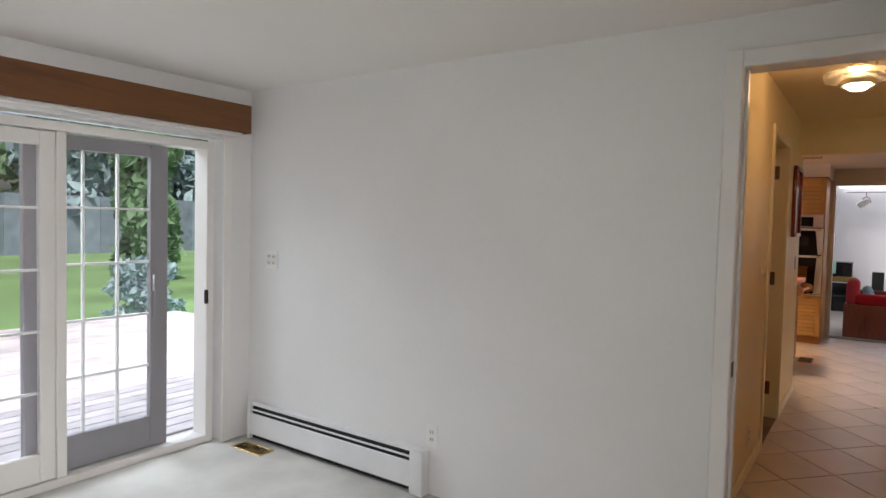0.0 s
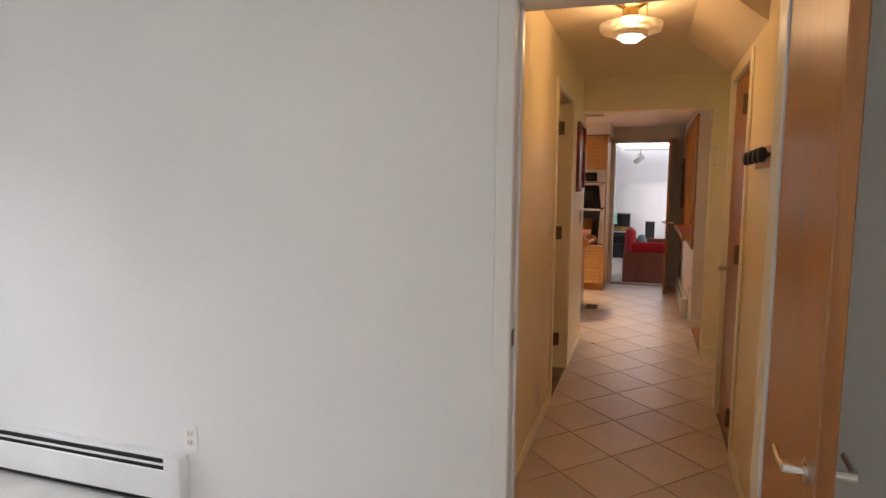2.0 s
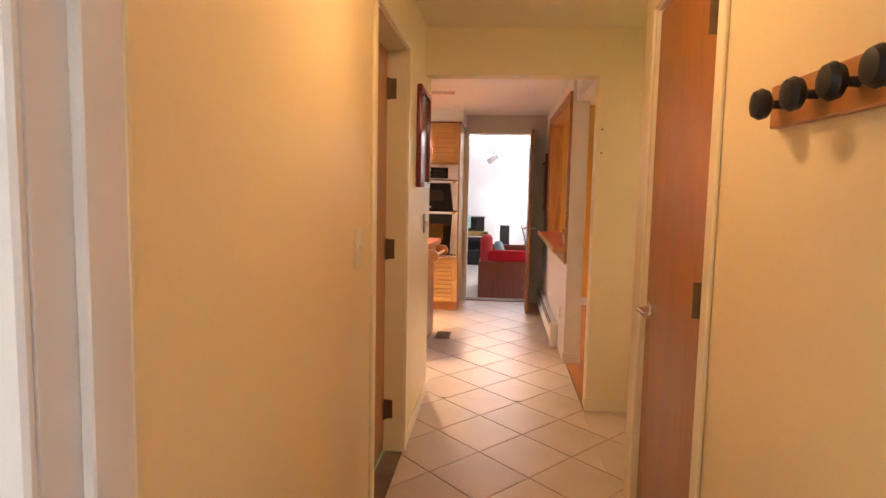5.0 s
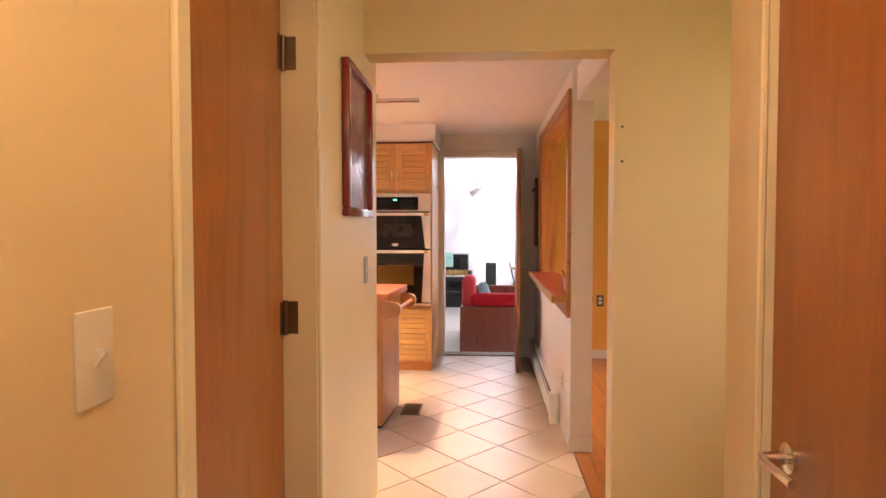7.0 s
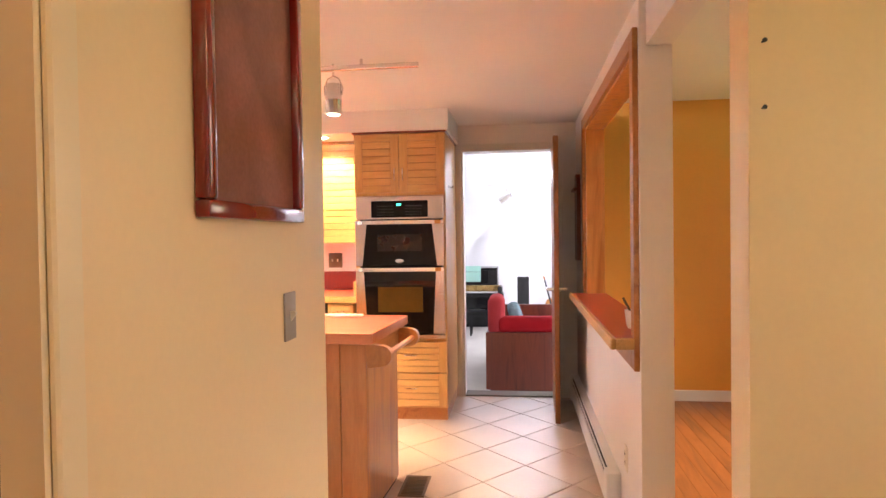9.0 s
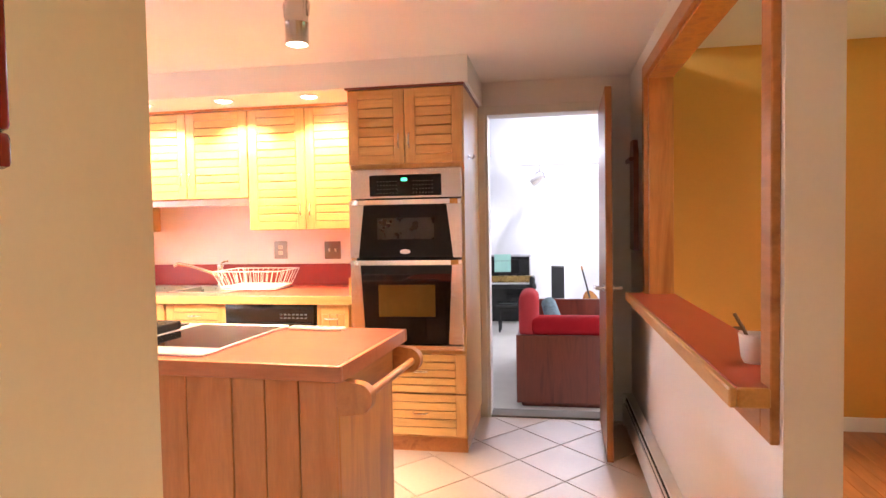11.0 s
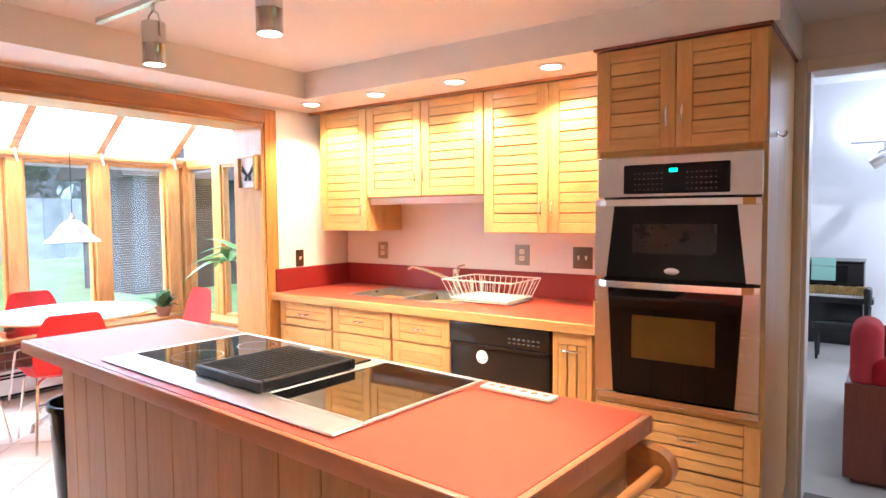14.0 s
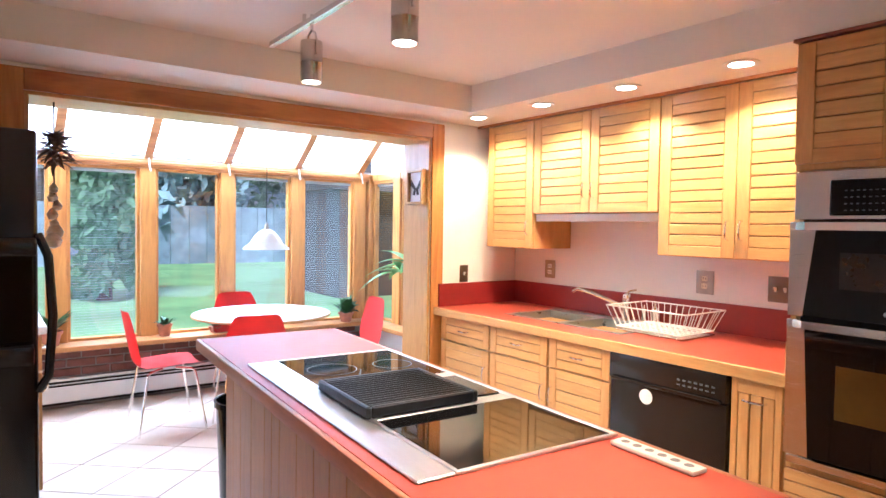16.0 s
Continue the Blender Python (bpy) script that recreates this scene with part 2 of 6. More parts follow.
M = dict(
    white=surface("white_wall_paint", (0.76, 0.745, 0.715), 0.6, var=0.04, scale=1.3, fine=60, relief=0.12),
    cream=surface("cream_wall_paint", (0.82, 0.665, 0.395), 0.36, var=0.05, scale=1.3, fine=60, relief=0.16),
    kwall=surface("kitchen_wall_paint", (0.82, 0.78, 0.75), 0.5, var=0.04, scale=1.2, fine=60, relief=0.12),
    ceil=surface("ceiling_paint", (0.85, 0.81, 0.76), 0.55, var=0.03, scale=1.0, fine=50, relief=0.1),
    ceil_hall=surface("hall_ceiling_paint", (0.82, 0.68, 0.45), 0.45, var=0.03, scale=1.0, fine=50, relief=0.1),
    yellow=surface("ochre_wall_paint", (0.74, 0.36, 0.06), 0.5, var=0.05, scale=1.2, fine=60, relief=0.12),
    living=surface("white_living_wall_paint", (0.84, 0.84, 0.86), 0.6, var=0.03, scale=1.0),
    trim=surface("white_gloss_trim", (0.78, 0.75, 0.70), 0.3, var=0.02, rough_var=0.01, scale=4, relief=0.0),
    trim_cream=surface("cream_gloss_trim", (0.80, 0.70, 0.47), 0.3, var=0.02, rough_var=0.01, scale=4, relief=0.0),
    carpet=surface("pale_worn_carpet", (0.62, 0.60, 0.54), 0.95, var=0.2, scale=2.2, fine=260, relief=0.7, spec=0.1),
    carpet2=surface("pale_living_carpet", (0.72, 0.68, 0.62), 0.95, var=0.08, scale=2.0, fine=260, relief=0.6, spec=0.1),
    tile=surface("beige_floor_tile", (0.57, 0.44, 0.335), 0.36, var=0.10, scale=2.5, fine=40, relief=0.05, pieces=0.05),
    grout=surface("brown_grout", (0.20, 0.13, 0.09), 0.9, var=0.25, scale=5),
    floorwood=timber("red_brown_floor_boards", (0.22, 0.07, 0.02), (0.38, 0.14, 0.04), 'y', 0.3),
    door=timber("honey_flush_door_veneer", (0.26, 0.082, 0.015), (0.39, 0.138, 0.028), 'z', 0.34, 0.7, 0.25),
    oak=timber("golden_oak", (0.52, 0.27, 0.075), (0.62, 0.35, 0.11), 'x', 0.38, 1.0, 0.2),
    oak_z=timber("golden_oak_upright", (0.50, 0.255, 0.07), (0.60, 0.33, 0.105), 'z', 0.38, 1.0, 0.2),
    oak_y=timber("golden_oak_long", (0.50, 0.24, 0.065), (0.60, 0.32, 0.10), 'y', 0.38, 1.0, 0.2),
    casing=timber("orange_pine_casing", (0.40, 0.15, 0.03), (0.58, 0.26, 0.06), 'z', 0.35, 0.9, 0.25),
    casing_y=timber("orange_pine_casing_long", (0.34, 0.12, 0.03), (0.50, 0.21, 0.055), 'y', 0.35, 0.9, 0.25),
    valance=timber("brown_wood_valance", (0.10, 0.034, 0.008), (0.16, 0.058, 0.013), 'y', 0.5, 0.9, 0.05),
    mahogany=timber("dark_mahogany", (0.10, 0.018, 0.008), (0.20, 0.04, 0.016), 'z', 0.3, 0.9, 0.35),
    red_lam=surface("brick_red_laminate", (0.44, 0.070, 0.036), 0.34, rough_var=0.02, var=0.02, scale=3, fine=140, relief=0.0),
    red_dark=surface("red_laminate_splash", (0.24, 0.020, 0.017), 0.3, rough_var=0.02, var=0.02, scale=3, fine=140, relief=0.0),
    island_top=surface("salmon_laminate", (0.48, 0.072, 0.037), 0.42, rough_var=0.02, var=0.02, scale=3, fine=140, relief=0.0, spec=0.28),
    island_edge=timber("salmon_brown_edge", (0.42, 0.14, 0.055), (0.49, 0.175, 0.07), 'x', 0.4, 1.0, 0.1),
    island_board=timber("rosy_oak_board", (0.43, 0.165, 0.045), (0.51, 0.215, 0.065), 'z', 0.4, 1.0, 0.15, 0.04),
    steel=brushed("brushed_stainless_steel", (0.66, 0.64, 0.62), 0.24),
    chrome=brushed("satin_chrome", (0.82, 0.80, 0.77), 0.14),
    brass=gloss("aged_brass", (0.55, 0.38, 0.14), 0.25, 1.0),
    bronze=gloss("dark_bronze_plate", (0.16, 0.11, 0.07), 0.4, 0.9),
    black=gloss("black_enamel", (0.012, 0.012, 0.013), 0.16),
    blackglass=gloss("black_glass", (0.005, 0.0045, 0.0045), 0.035, 0.0, 0.22),
    iron=surface("black_cast_iron", (0.02, 0.02, 0.022), 0.45, 0.3, var=0.2, scale=20, relief=0.3),
    ovenpane=gloss("amber_oven_window", (0.075, 0.042, 0.008), 0.06, 0.0, 0.8),
    dimpane=gloss("brown_oven_window", (0.022, 0.012, 0.007), 0.06, 0.0, 0.5),
    keyprint=surface("grey_key_print", (0.10, 0.10, 0.10), 0.5, var=0.1),
    sinksteel=surface("satin_sink_steel", (0.27, 0.30, 0.33), 0.30, 0.8, var=0.06, scale=6, fine=120, relief=0.05),
    hobsteel=brushed("pale_satin_steel", (0.80, 0.79, 0.79), 0.40),
    pewter=gloss("dull_pewter_plate", (0.36, 0.34, 0.31), 0.45, 0.6),
    groove=surface("oak_groove_shade", (0.24, 0.105, 0.03), 0.8, var=0.1),
    # near-black for gaps and recesses, with their shade put into the colour
    shadow=surface("gap_shade", (0.015, 0.012, 0.01), 0.9, var=0.1),
    plastic=surface("ivory_plastic", (0.78, 0.73, 0.62), 0.35, var=0.03, relief=0.02),
    whiteplastic=surface("white_plastic", (0.80, 0.80, 0.78), 0.3, var=0.03, relief=0.02),
    redplastic=surface("red_moulded_plastic", (0.62, 0.045, 0.035), 0.32, var=0.05, relief=0.03),
    redcloth=surface("red_velvet", (0.42, 0.012, 0.018), 0.9, var=0.15, fine=200, relief=0.4, spec=0.2),
    pinkcloth=surface("pinkish_red_velvet", (0.50, 0.05, 0.055), 0.9, var=0.12, fine=200, relief=0.4, spec=0.2),
    grey_frame=surface("grey_painted_screen_frame", (0.28, 0.27, 0.28), 0.45, var=0.06),
    heater=surface("white_enamel_heater", (0.74, 0.73, 0.71), 0.38, var=0.05, scale=5),
    terracotta=surface("terracotta", (0.42, 0.17, 0.10), 0.8, var=0.2, scale=14, relief=0.3),
    leaf=surface("leaf_green", (0.045, 0.12, 0.03), 0.4, var=0.35, scale=12),
    leaf_pale=surface("pale_leaf_green", (0.14, 0.30, 0.06), 0.4, var=0.3, scale=12),
    hedge=surface("hedge_foliage", (0.16, 0.29, 0.15), 0.7, var=0.5, scale=1.5),
    spruce=surface("blue_spruce_needles", (0.30, 0.43, 0.45), 0.7, var=0.4, scale=3),
    bark=surface("bark", (0.10, 0.07, 0.05), 0.9, var=0.4, scale=8, relief=0.8),
    grass=surface("lawn_grass", (0.22, 0.38, 0.15), 0.9, var=0.3, scale=0.6, fine=30, relief=0.6),
    deck=surface("weathered_deck_board", (0.52, 0.47, 0.46), 0.7, var=0.25, scale=3, fine=50, relief=0.4, pieces=0.15),
    brick=surface("dark_red_brick", (0.16, 0.06, 0.045), 0.85, var=0.3, scale=9, relief=0.4, pieces=0.2),
    mortar=surface("grey_mortar", (0.28, 0.25, 0.22), 0.95, var=0.2),
    fencewood=surface("blue_grey_fence_board", (0.24, 0.30, 0.37), 0.8, var=0.3, scale=2, pieces=0.2),
    sandstone=surface("sandy_stone_plate", (0.45, 0.33, 0.20), 0.5, var=0.2, scale=30),
    siding=surface("yellow_house_siding", (0.72, 0.56, 0.12), 0.7, var=0.08, scale=2),
    darkhouse=surface("dark_brown_siding", (0.06, 0.045, 0.04), 0.8, var=0.2, scale=2),
    roof=surface("grey_roof_shingle", (0.10, 0.09, 0.09), 0.9, var=0.3, scale=6),
    skyglass=translucent("milky_roof_glass", (0.95, 0.97, 1.0)),
    glass=clear("window_glass"),
    lampglass=clear("amber_lamp_glass", (1.0, 0.93, 0.70), 0.25),
    wire=surface("white_coated_wire", (0.82, 0.80, 0.76), 0.35, var=0.03, relief=0.0),
    frame_red=surface("cherry_red_lacquer", (0.20, 0.012, 0.009), 0.18, var=0.15, scale=10, coat=0.5, relief=0.02),
    picture=surface("plum_brown_print", (0.26, 0.10, 0.075), 0.22, var=0.3, scale=5),
    bulb=glow("warm_bulb", (1.0, 0.82, 0.55), 26),
    bulb2=glow("halogen_bulb", (1.0, 0.86, 0.62), 30),
    led=glow("green_display_digits", (0.05, 0.9, 0.5), 2.0),
    mint=surface("mint_paper", (0.45, 0.80, 0.70), 0.7, var=0.03),
    ink=surface("dark_print", (0.03, 0.03, 0.03), 0.6, var=0.1),
    stripe=surface("blue_grey_cushion_cloth", (0.22, 0.34, 0.38), 0.9, var=0.4, scale=25),
    violin=timber("orange_cello_varnish", (0.40, 0.12, 0.02), (0.65, 0.25, 0.05), 'z', 0.25, 1.0, 0.5),
    blind=surface("pale_blind_slat", (0.36, 0.38, 0.38), 0.5, var=0.05),
    dried=surface("dried_flower_brown", (0.12, 0.06, 0.03), 0.9, var=0.5, scale=20),
    garlic=surface("garlic_skin", (0.50, 0.40, 0.30), 0.6, var=0.3, scale=20),
)

# ---- mesh tools ----


def box(bm, a, b, bev=0.0, seg=1):
    (x0, y0, z0), (x1, y1, z1) = [min(p, q) for p, q in zip(a, b)], [max(p, q) for p, q in zip(a, b)]
    vs = [bm.verts.new(p) for p in ((x0, y0, z0), (x1, y0, z0), (x1, y1, z0), (x0, y1, z0), (x0, y0, z1), (x1, y0, z1), (x1, y1, z1), (x0, y1, z1))]
    fs = [bm.faces.new([vs[i] for i in f]) for f in ((3, 2, 1, 0), (4, 5, 6, 7), (0, 1, 5, 4), (1, 2, 6, 5), (2, 3, 7, 6), (3, 0, 4, 7))]
    if bev:
        es = list({e for f in fs for e in f.edges})
        bmesh.ops.bevel(bm, geom=es, offset=bev, segments=seg, profile=0.5, affect='EDGES')
    return bm


def B(a, b, bev=0.0, seg=1):
    return box(bmesh.new(), a, b, bev, seg)


def prism(bm, pts, d):
    """A polygon of 3D points swept by the vector d."""
    lo, hi = [bm.verts.new(p) for p in pts], [bm.verts.new(Vector(p) + Vector(d)) for p in pts]
    n = len(pts)
    bm.faces.new(lo[::-1])
    bm.faces.new(hi)
    for i in range(n):
        bm.faces.new((lo[i], lo[(i + 1) % n], hi[(i + 1) % n], hi[i]))
    bmesh.ops.recalc_face_normals(bm, faces=bm.faces)
    return bm


def tube(bm, pts, r, n=8, closed=False, r_end=None):
    pts = [Vector(p) for p in pts]
    rings, up = [], None
    for i, p in enumerate(pts):
        a = pts[i - 1] if i or closed else p
        b = pts[(i + 1) % len(pts)] if i < len(pts) - 1 or closed else p
        d = (b - a).normalized()
        if up is None:
            up = d.orthogonal().normalized()
        side = d.cross(up)
        side = side.normalized() if side.length > 1e-6 else d.orthogonal().normalized()
        up = side.cross(d).normalized()
        rr = r if r_end is None else r + (r_end - r) * i / (len(pts) - 1)
        rings.append([bm.verts.new(p + rr * (math.cos(k * math.tau / n) * side + math.sin(k * math.tau / n) * up)) for k in range(n)])
    last = len(rings) if closed else len(rings) - 1
    for i in range(last):
        a, b = rings[i], rings[(i + 1) % len(rings)]
        for k in range(n):
            bm.faces.new((a[k], a[(k + 1) % n], b[(k + 1) % n], b[k]))
    if not closed:
        bm.faces.new(rings[0][::-1])
        bm.faces.new(rings[-1])
    bmesh.ops.recalc_face_normals(bm, faces=bm.faces)
    return bm


def T(pts, r, n=8, closed=False, r_end=None):
    return tube(bmesh.new(), pts, r, n, closed, r_end)


def lathe(profile, n=24, bm=None, at=(0, 0, 0)):
    """A profile of (radius, z) turned about z."""
    bm = bm or bmesh.new()
    at = Vector(at)
    rings = []
    for r, z in profile:
        if r < 1e-5:
            rings.append([bm.verts.new(at + Vector((0, 0, z)))])
        else:
            rings.append([bm.verts.new(at + Vector((r * math.cos(k * math.tau / n), r * math.sin(k * math.tau / n), z))) for k in range(n)])
    for a, b in zip(rings, rings[1:]):
        for k in range(n):
            va, vb, vc, vd = a[k % len(a)], a[(k + 1) % n % len(a)], b[(k + 1) % n % len(b)], b[k % len(b)]
            f = list(dict.fromkeys((va, vb, vc, vd)))
            if len(f) > 2:
                bm.faces.new(f)
    bmesh.ops.recalc_face_normals(bm, faces=bm.faces)
    return bm


def holed_slab(a, b, x0, x1, y0, y1):
    """A slab from a to b with a rectangular hole right through it."""
    bm = bmesh.new()
    rings = []
    for z in (a[2], b[2]):
        rings.append(([bm.verts.new((x, y, z)) for x, y in ((a[0], a[1]), (b[0], a[1]), (b[0], b[1]), (a[0], b[1]))],
                      [bm.verts.new((x, y, z)) for x, y in ((x0, y0), (x1, y0), (x1, y1), (x0, y1))]))
    (ob, ib), (ot, it) = rings
    for i in range(4):
        j = (i + 1) % 4
        bm.faces.new((ot[i], ot[j], it[j], it[i]))
        bm.faces.new((ob[j], ob[i], ib[i], ib[j]))
        bm.faces.new((ob[i], ob[j], ot[j], ot[i]))
        bm.faces.new((ib[j], ib[i], it[i], it[j]))
    return bm


def mesh_of(name, bm, material):
    me = bpy.data.meshes.new(name)
    bm.normal_update()
    bm.to_mesh(me)
    bm.free()
    me.materials.append(material)
    me.shade_smooth()
    me.set_sharp_from_angle(angle=radians(32))
    return me


def part(name, bm, material, parent, label=""):
    ob = new(name, mesh_of(name, bm, material))
    ob.parent = parent
    return tagged(ob, label)


def thing(name, m, label, category, group="", kind=""):
    ob = new(name)
    ob.empty_display_size = 0.1
    ob.matrix_basis = m
    return tagged(ob, label, category, group, kind)


def solid(name, bm, material, label="", category="", kind="structure", group=""):
    return tagged(new(name, mesh_of(name, bm, material)), label, category, group, kind)


def at(x, y, z=0.0, rz=0.0):
    return pose(x, y, z, 0, 0, rz)


def wall(name, bm, material, label):
    return solid(name, bm, material, label, "wall")


# ---- structure ----
XE = 0.77
XL, XR, YA, CA, CH, CK, YK, YN = -0.25, 0.788, 2.66, 2.25, 2.36, 2.27, 6.41, 9.90

solid("floor_carpet", B((-3.40, -2.3, -0.12), (1.45, 2.70, 0)), M["carpet"], "worn pale grey carpet with faint stains", "floor")
solid("floor_grout", box(B((XL - 0.1, 2.70, -0.12), (XR + 1.2, 6.30, -0.006)), (-5.5, 6.30, -0.12), (XR + 0.1, 10.05, -0.006)), M["grout"], "dark grout bed under the floor tiles", "floor")
solid("floor_living", B((-4.0, 10.05, -0.40), (5.0, 17.2, -0.25)), M["carpet2"], "pale plush living room carpet", "floor")

bm = B((-3.24, YA, 0), (-0.165, 2.78, CA))
box(bm, (-0.165, YA, 2.085), (0.74, 2.78, CA))
box(bm, (0.74, YA, 0), (1.57, 2.78, CA))
wall("wall_north", bm, M["white"], "plain white painted wall with a doorway")
wall("wall_south", B((-3.45, -2.42, 0), (1.57, -2.3, CA)), M["white"], "plain white painted wall")
# unseen opening added for the lamp outside this wall
bm = B((1.45, -2.3, 0), (1.57, -1.6, CA))
box(bm, (1.45, -1.6, 0), (1.57, 0.3, 0.8))
box(bm, (1.45, -1.6, 2.0), (1.57, 0.3, CA))
box(bm, (1.45, 0.3, 0), (1.57, YA, CA))
wall("wall_east", bm, M["white"], "plain white painted wall with an added opening that lets light in")
bm = B((-3.24, 2.47, 0), (-3.05, YA, CA))
box(bm, (-3.24, -0.30, 1.925), (-3.05, 2.47, CA))
box(bm, (-3.24, -2.3, 0), (-3.05, -0.30, CA))
wall("wall_west", bm, M["white"], "white wall round a sliding glass door")
# runs on past the east wall as an unseen overhang against the sun
solid("ceiling", B((-3.45, -2.42, CA), (3.1, 2.72, CA + 0.1)), M["ceil"], "flat white ceiling with an added sun-blocking overhang", "ceiling")

# hall
bm = B((XL - 0.14, 2.78, 0), (XL, 4.535, CH))
box(bm, (XL - 0.14, 4.535, 2.06), (XL, 5.36, CH))
box(bm, (XL - 0.14, 5.36, 0), (XL, YK, CH))
wall("wall_hall_west", bm, M["cream"], "glossy cream hall wall with a closet door")
bm = B((XR, 2.78, 0), (XR + 0.12, 3.97, CH))
box(bm, (XR, 3.97, 2.06), (XR + 0.12, 4.685, CH))
box(bm, (XR, 4.685, 0), (XR + 0.12, 4.87, CH))
wall("wall_hall_east", bm, M["cream"], "glossy cream hall wall with a door")
wall("wall_recess_south", B((XR + 0.12, 4.75, 0), (1.9, 4.87, CH)), M["cream"], "cream wall of a side recess")
# unseen opening added to bring lamp light onto the wall beside the arch
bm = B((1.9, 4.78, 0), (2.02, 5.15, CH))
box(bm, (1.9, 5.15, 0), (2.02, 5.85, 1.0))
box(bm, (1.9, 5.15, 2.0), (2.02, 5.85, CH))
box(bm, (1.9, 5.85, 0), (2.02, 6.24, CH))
wall("wall_recess_east", bm, M["cream"], "cream wall of a side recess with an added opening for light")
wall("wall_stub", B((0.797, 6.12, 0), (1.9, 6.24, CH)), M["cream"], "cream wall piece beside the archway")
# extended outdoors beyond the recess, an unseen eave that stops a sun patch
solid("ceiling_hall", B((XL - 0.12, 2.72, CH), (3.4, 6.20, CH + 0.1)), M["ceil_hall"], "cream hall ceiling with an added sun-blocking overhang", "ceiling")
bm = bmesh.new()
prism(bm, [(0.52, 3.58, CH), (XR, 3.58, CH), (XR, 3.58, 2.15)], (0, 1.29, 0))
solid("ceiling_slope", bm, M["ceil_hall"], "sloped cream bulkhead under the stairs", "ceiling")
wall("wall_arch", B((XL, 6.122, 2.075), (0.797, 6.27, CH)), M["cream"], "cream header over the archway")
wall("wall_hall_south", B((XL - 0.12, 2.722, CA + 0.0), (XR + 0.12, 2.778, CH)), M["cream"], "cream wall over the doorway")

# kitchen
wall("wall_kitchen_south", B((-3.4, YK - 0.12, 0), (XL - 0.12, YK, CK)), M["kwall"], "pale kitchen wall")
bm = B((0.797, 6.27, 2.075), (0.895, 7.20, CK))
box(bm, (XE, 7.20, 0), (0.895, 7.29, CK))
box(bm, (XE, 7.29, 0), (0.895, 9.16, 0.90))
box(bm, (XE, 7.29, 2.095), (0.895, 9.16, CK))
box(bm, (XE, 9.16, 0), (0.895, YN, CK))
wall("wall_kitchen_east", bm, M["kwall"], "white wall with a doorway and a pass-through opening")
bm = B((-3.4, YN, 0), (-0.178, 10.05, 2.75))
box(bm, (-0.178, YN, 2.05), (0.60, 10.05, 2.75))
box(bm, (0.60, YN, 0), (5.0, 10.05, 2.75))
wall("wall_kitchen_north", bm, M["kwall"], "pale wall behind the counter with a doorway")
bm = B((-3.4, YK, 0), (-3.13, 6.97, CK))
box(bm, (-3.4, 6.97, 2.0), (-3.13, 9.15, CK))
box(bm, (-3.4, 9.15, 0), (-3.13, YN, CK))
wall("wall_kitchen_west", bm, M["kwall"], "pale wall with a wide wood-framed opening")
solid("ceiling_kitchen", B((-3.4, 6.20, CK), (0.895, YN, CK + 0.1)), M["ceil"], "smooth pale kitchen ceiling", "ceiling")
solid("soffit", B((-2.74, 9.16, 2.115), (-0.195, YN, CK)), M["ceil"], "pale boxed soffit over the wall cabinets", "soffit")
solid("soffit_west", B((-3.13, YK, 2.115), (-2.742, YN, CK)), M["ceil"], "pale boxed soffit along the opening", "soffit")

# living room
wall("wall_living_north", B((-4.0, 17.0, -0.3), (5.0, 17.12, 3.2)), M["living"], "bright white far wall")
wall("wall_living_west", B((-4.12, 10.05, -0.3), (-4.0, 17.12, 3.2)), M["living"], "white wall")
# unseen opening added to light the living room floor and sofa
bm = B((5.0, 10.05, -0.3), (5.12, 11.5, 3.2))
box(bm, (5.0, 11.5, -0.3), (5.12, 14.5, 0.5))
box(bm, (5.0, 11.5, 2.4), (5.12, 14.5, 3.2))
box(bm, (5.0, 14.5, -0.3), (5.12, 17.12, 3.2))
wall("wall_living_east", bm, M["living"], "white wall with an added opening for light")
wall("wall_living_south", B((-4.0, 10.04, -0.3), (5.0, 10.05, -0.004)), M["living"], "white step face below the doorway")
# the slot in this ceiling is added, to let a lamp shine in
bm = B((-4.12, 10.05, 3.2), (5.12, 15.4, 3.3))
box(bm, (-4.12, 16.4, 3.2), (5.12, 17.12, 3.3))
box(bm, (-4.12, 15.4, 3.2), (-0.35, 16.4, 3.3))
box(bm, (2.4, 15.4, 3.2), (5.12, 16.4, 3.3))
solid("ceiling_living", bm, M["living"], "white living room ceiling with an added slot that lets light in", "ceiling")
wall("wall_living_over", B((-3.4, YN, 2.75), (5.0, 10.05, 3.2)), M["living"], "white wall over the doorway")
wall("wall_living_side", B((-4.0, 9.95, -0.3), (-3.4, 10.05, 3.2)), M["living"], "white wall")

# dining room
wall("wall_dining_north", B((0.897, 9.86, 0), (3.0, 9.898, 2.4)), M["yellow"], "ochre yellow painted wall")
# unseen opening added for a lamp that brightens the ochre wall
bm = B((2.9, 6.24, 0), (3.0, 7.4, 2.4))
box(bm, (2.9, 7.4, 0), (3.0, 9.0, 0.9))
box(bm, (2.9, 7.4, 2.1), (3.0, 9.0, 2.4))
box(bm, (2.9, 9.0, 0), (3.0, 9.86, 2.4))
wall("wall_dining_east", bm, M["yellow"], "ochre yellow painted wall with an added opening for light")
wall("wall_dining_south", B((1.9, 6.16, 0), (3.0, 6.24, 2.4)), M["yellow"], "ochre yellow painted wall")
# its outer metre is an added eave, out of view, that blocks sun
solid("ceiling_dining", B((0.895, 6.24, 2.4), (4.0, 9.86, 2.5)), M["ceil"], "cream dining room ceiling with an added sun-blocking overhang", "ceiling")
solid("floor_wood_bed", B((XR + 0.01, 6.24, -0.1), (3.0, 9.86, -0.004)), M["shadow"], "dark underfloor below the boards", "floor")
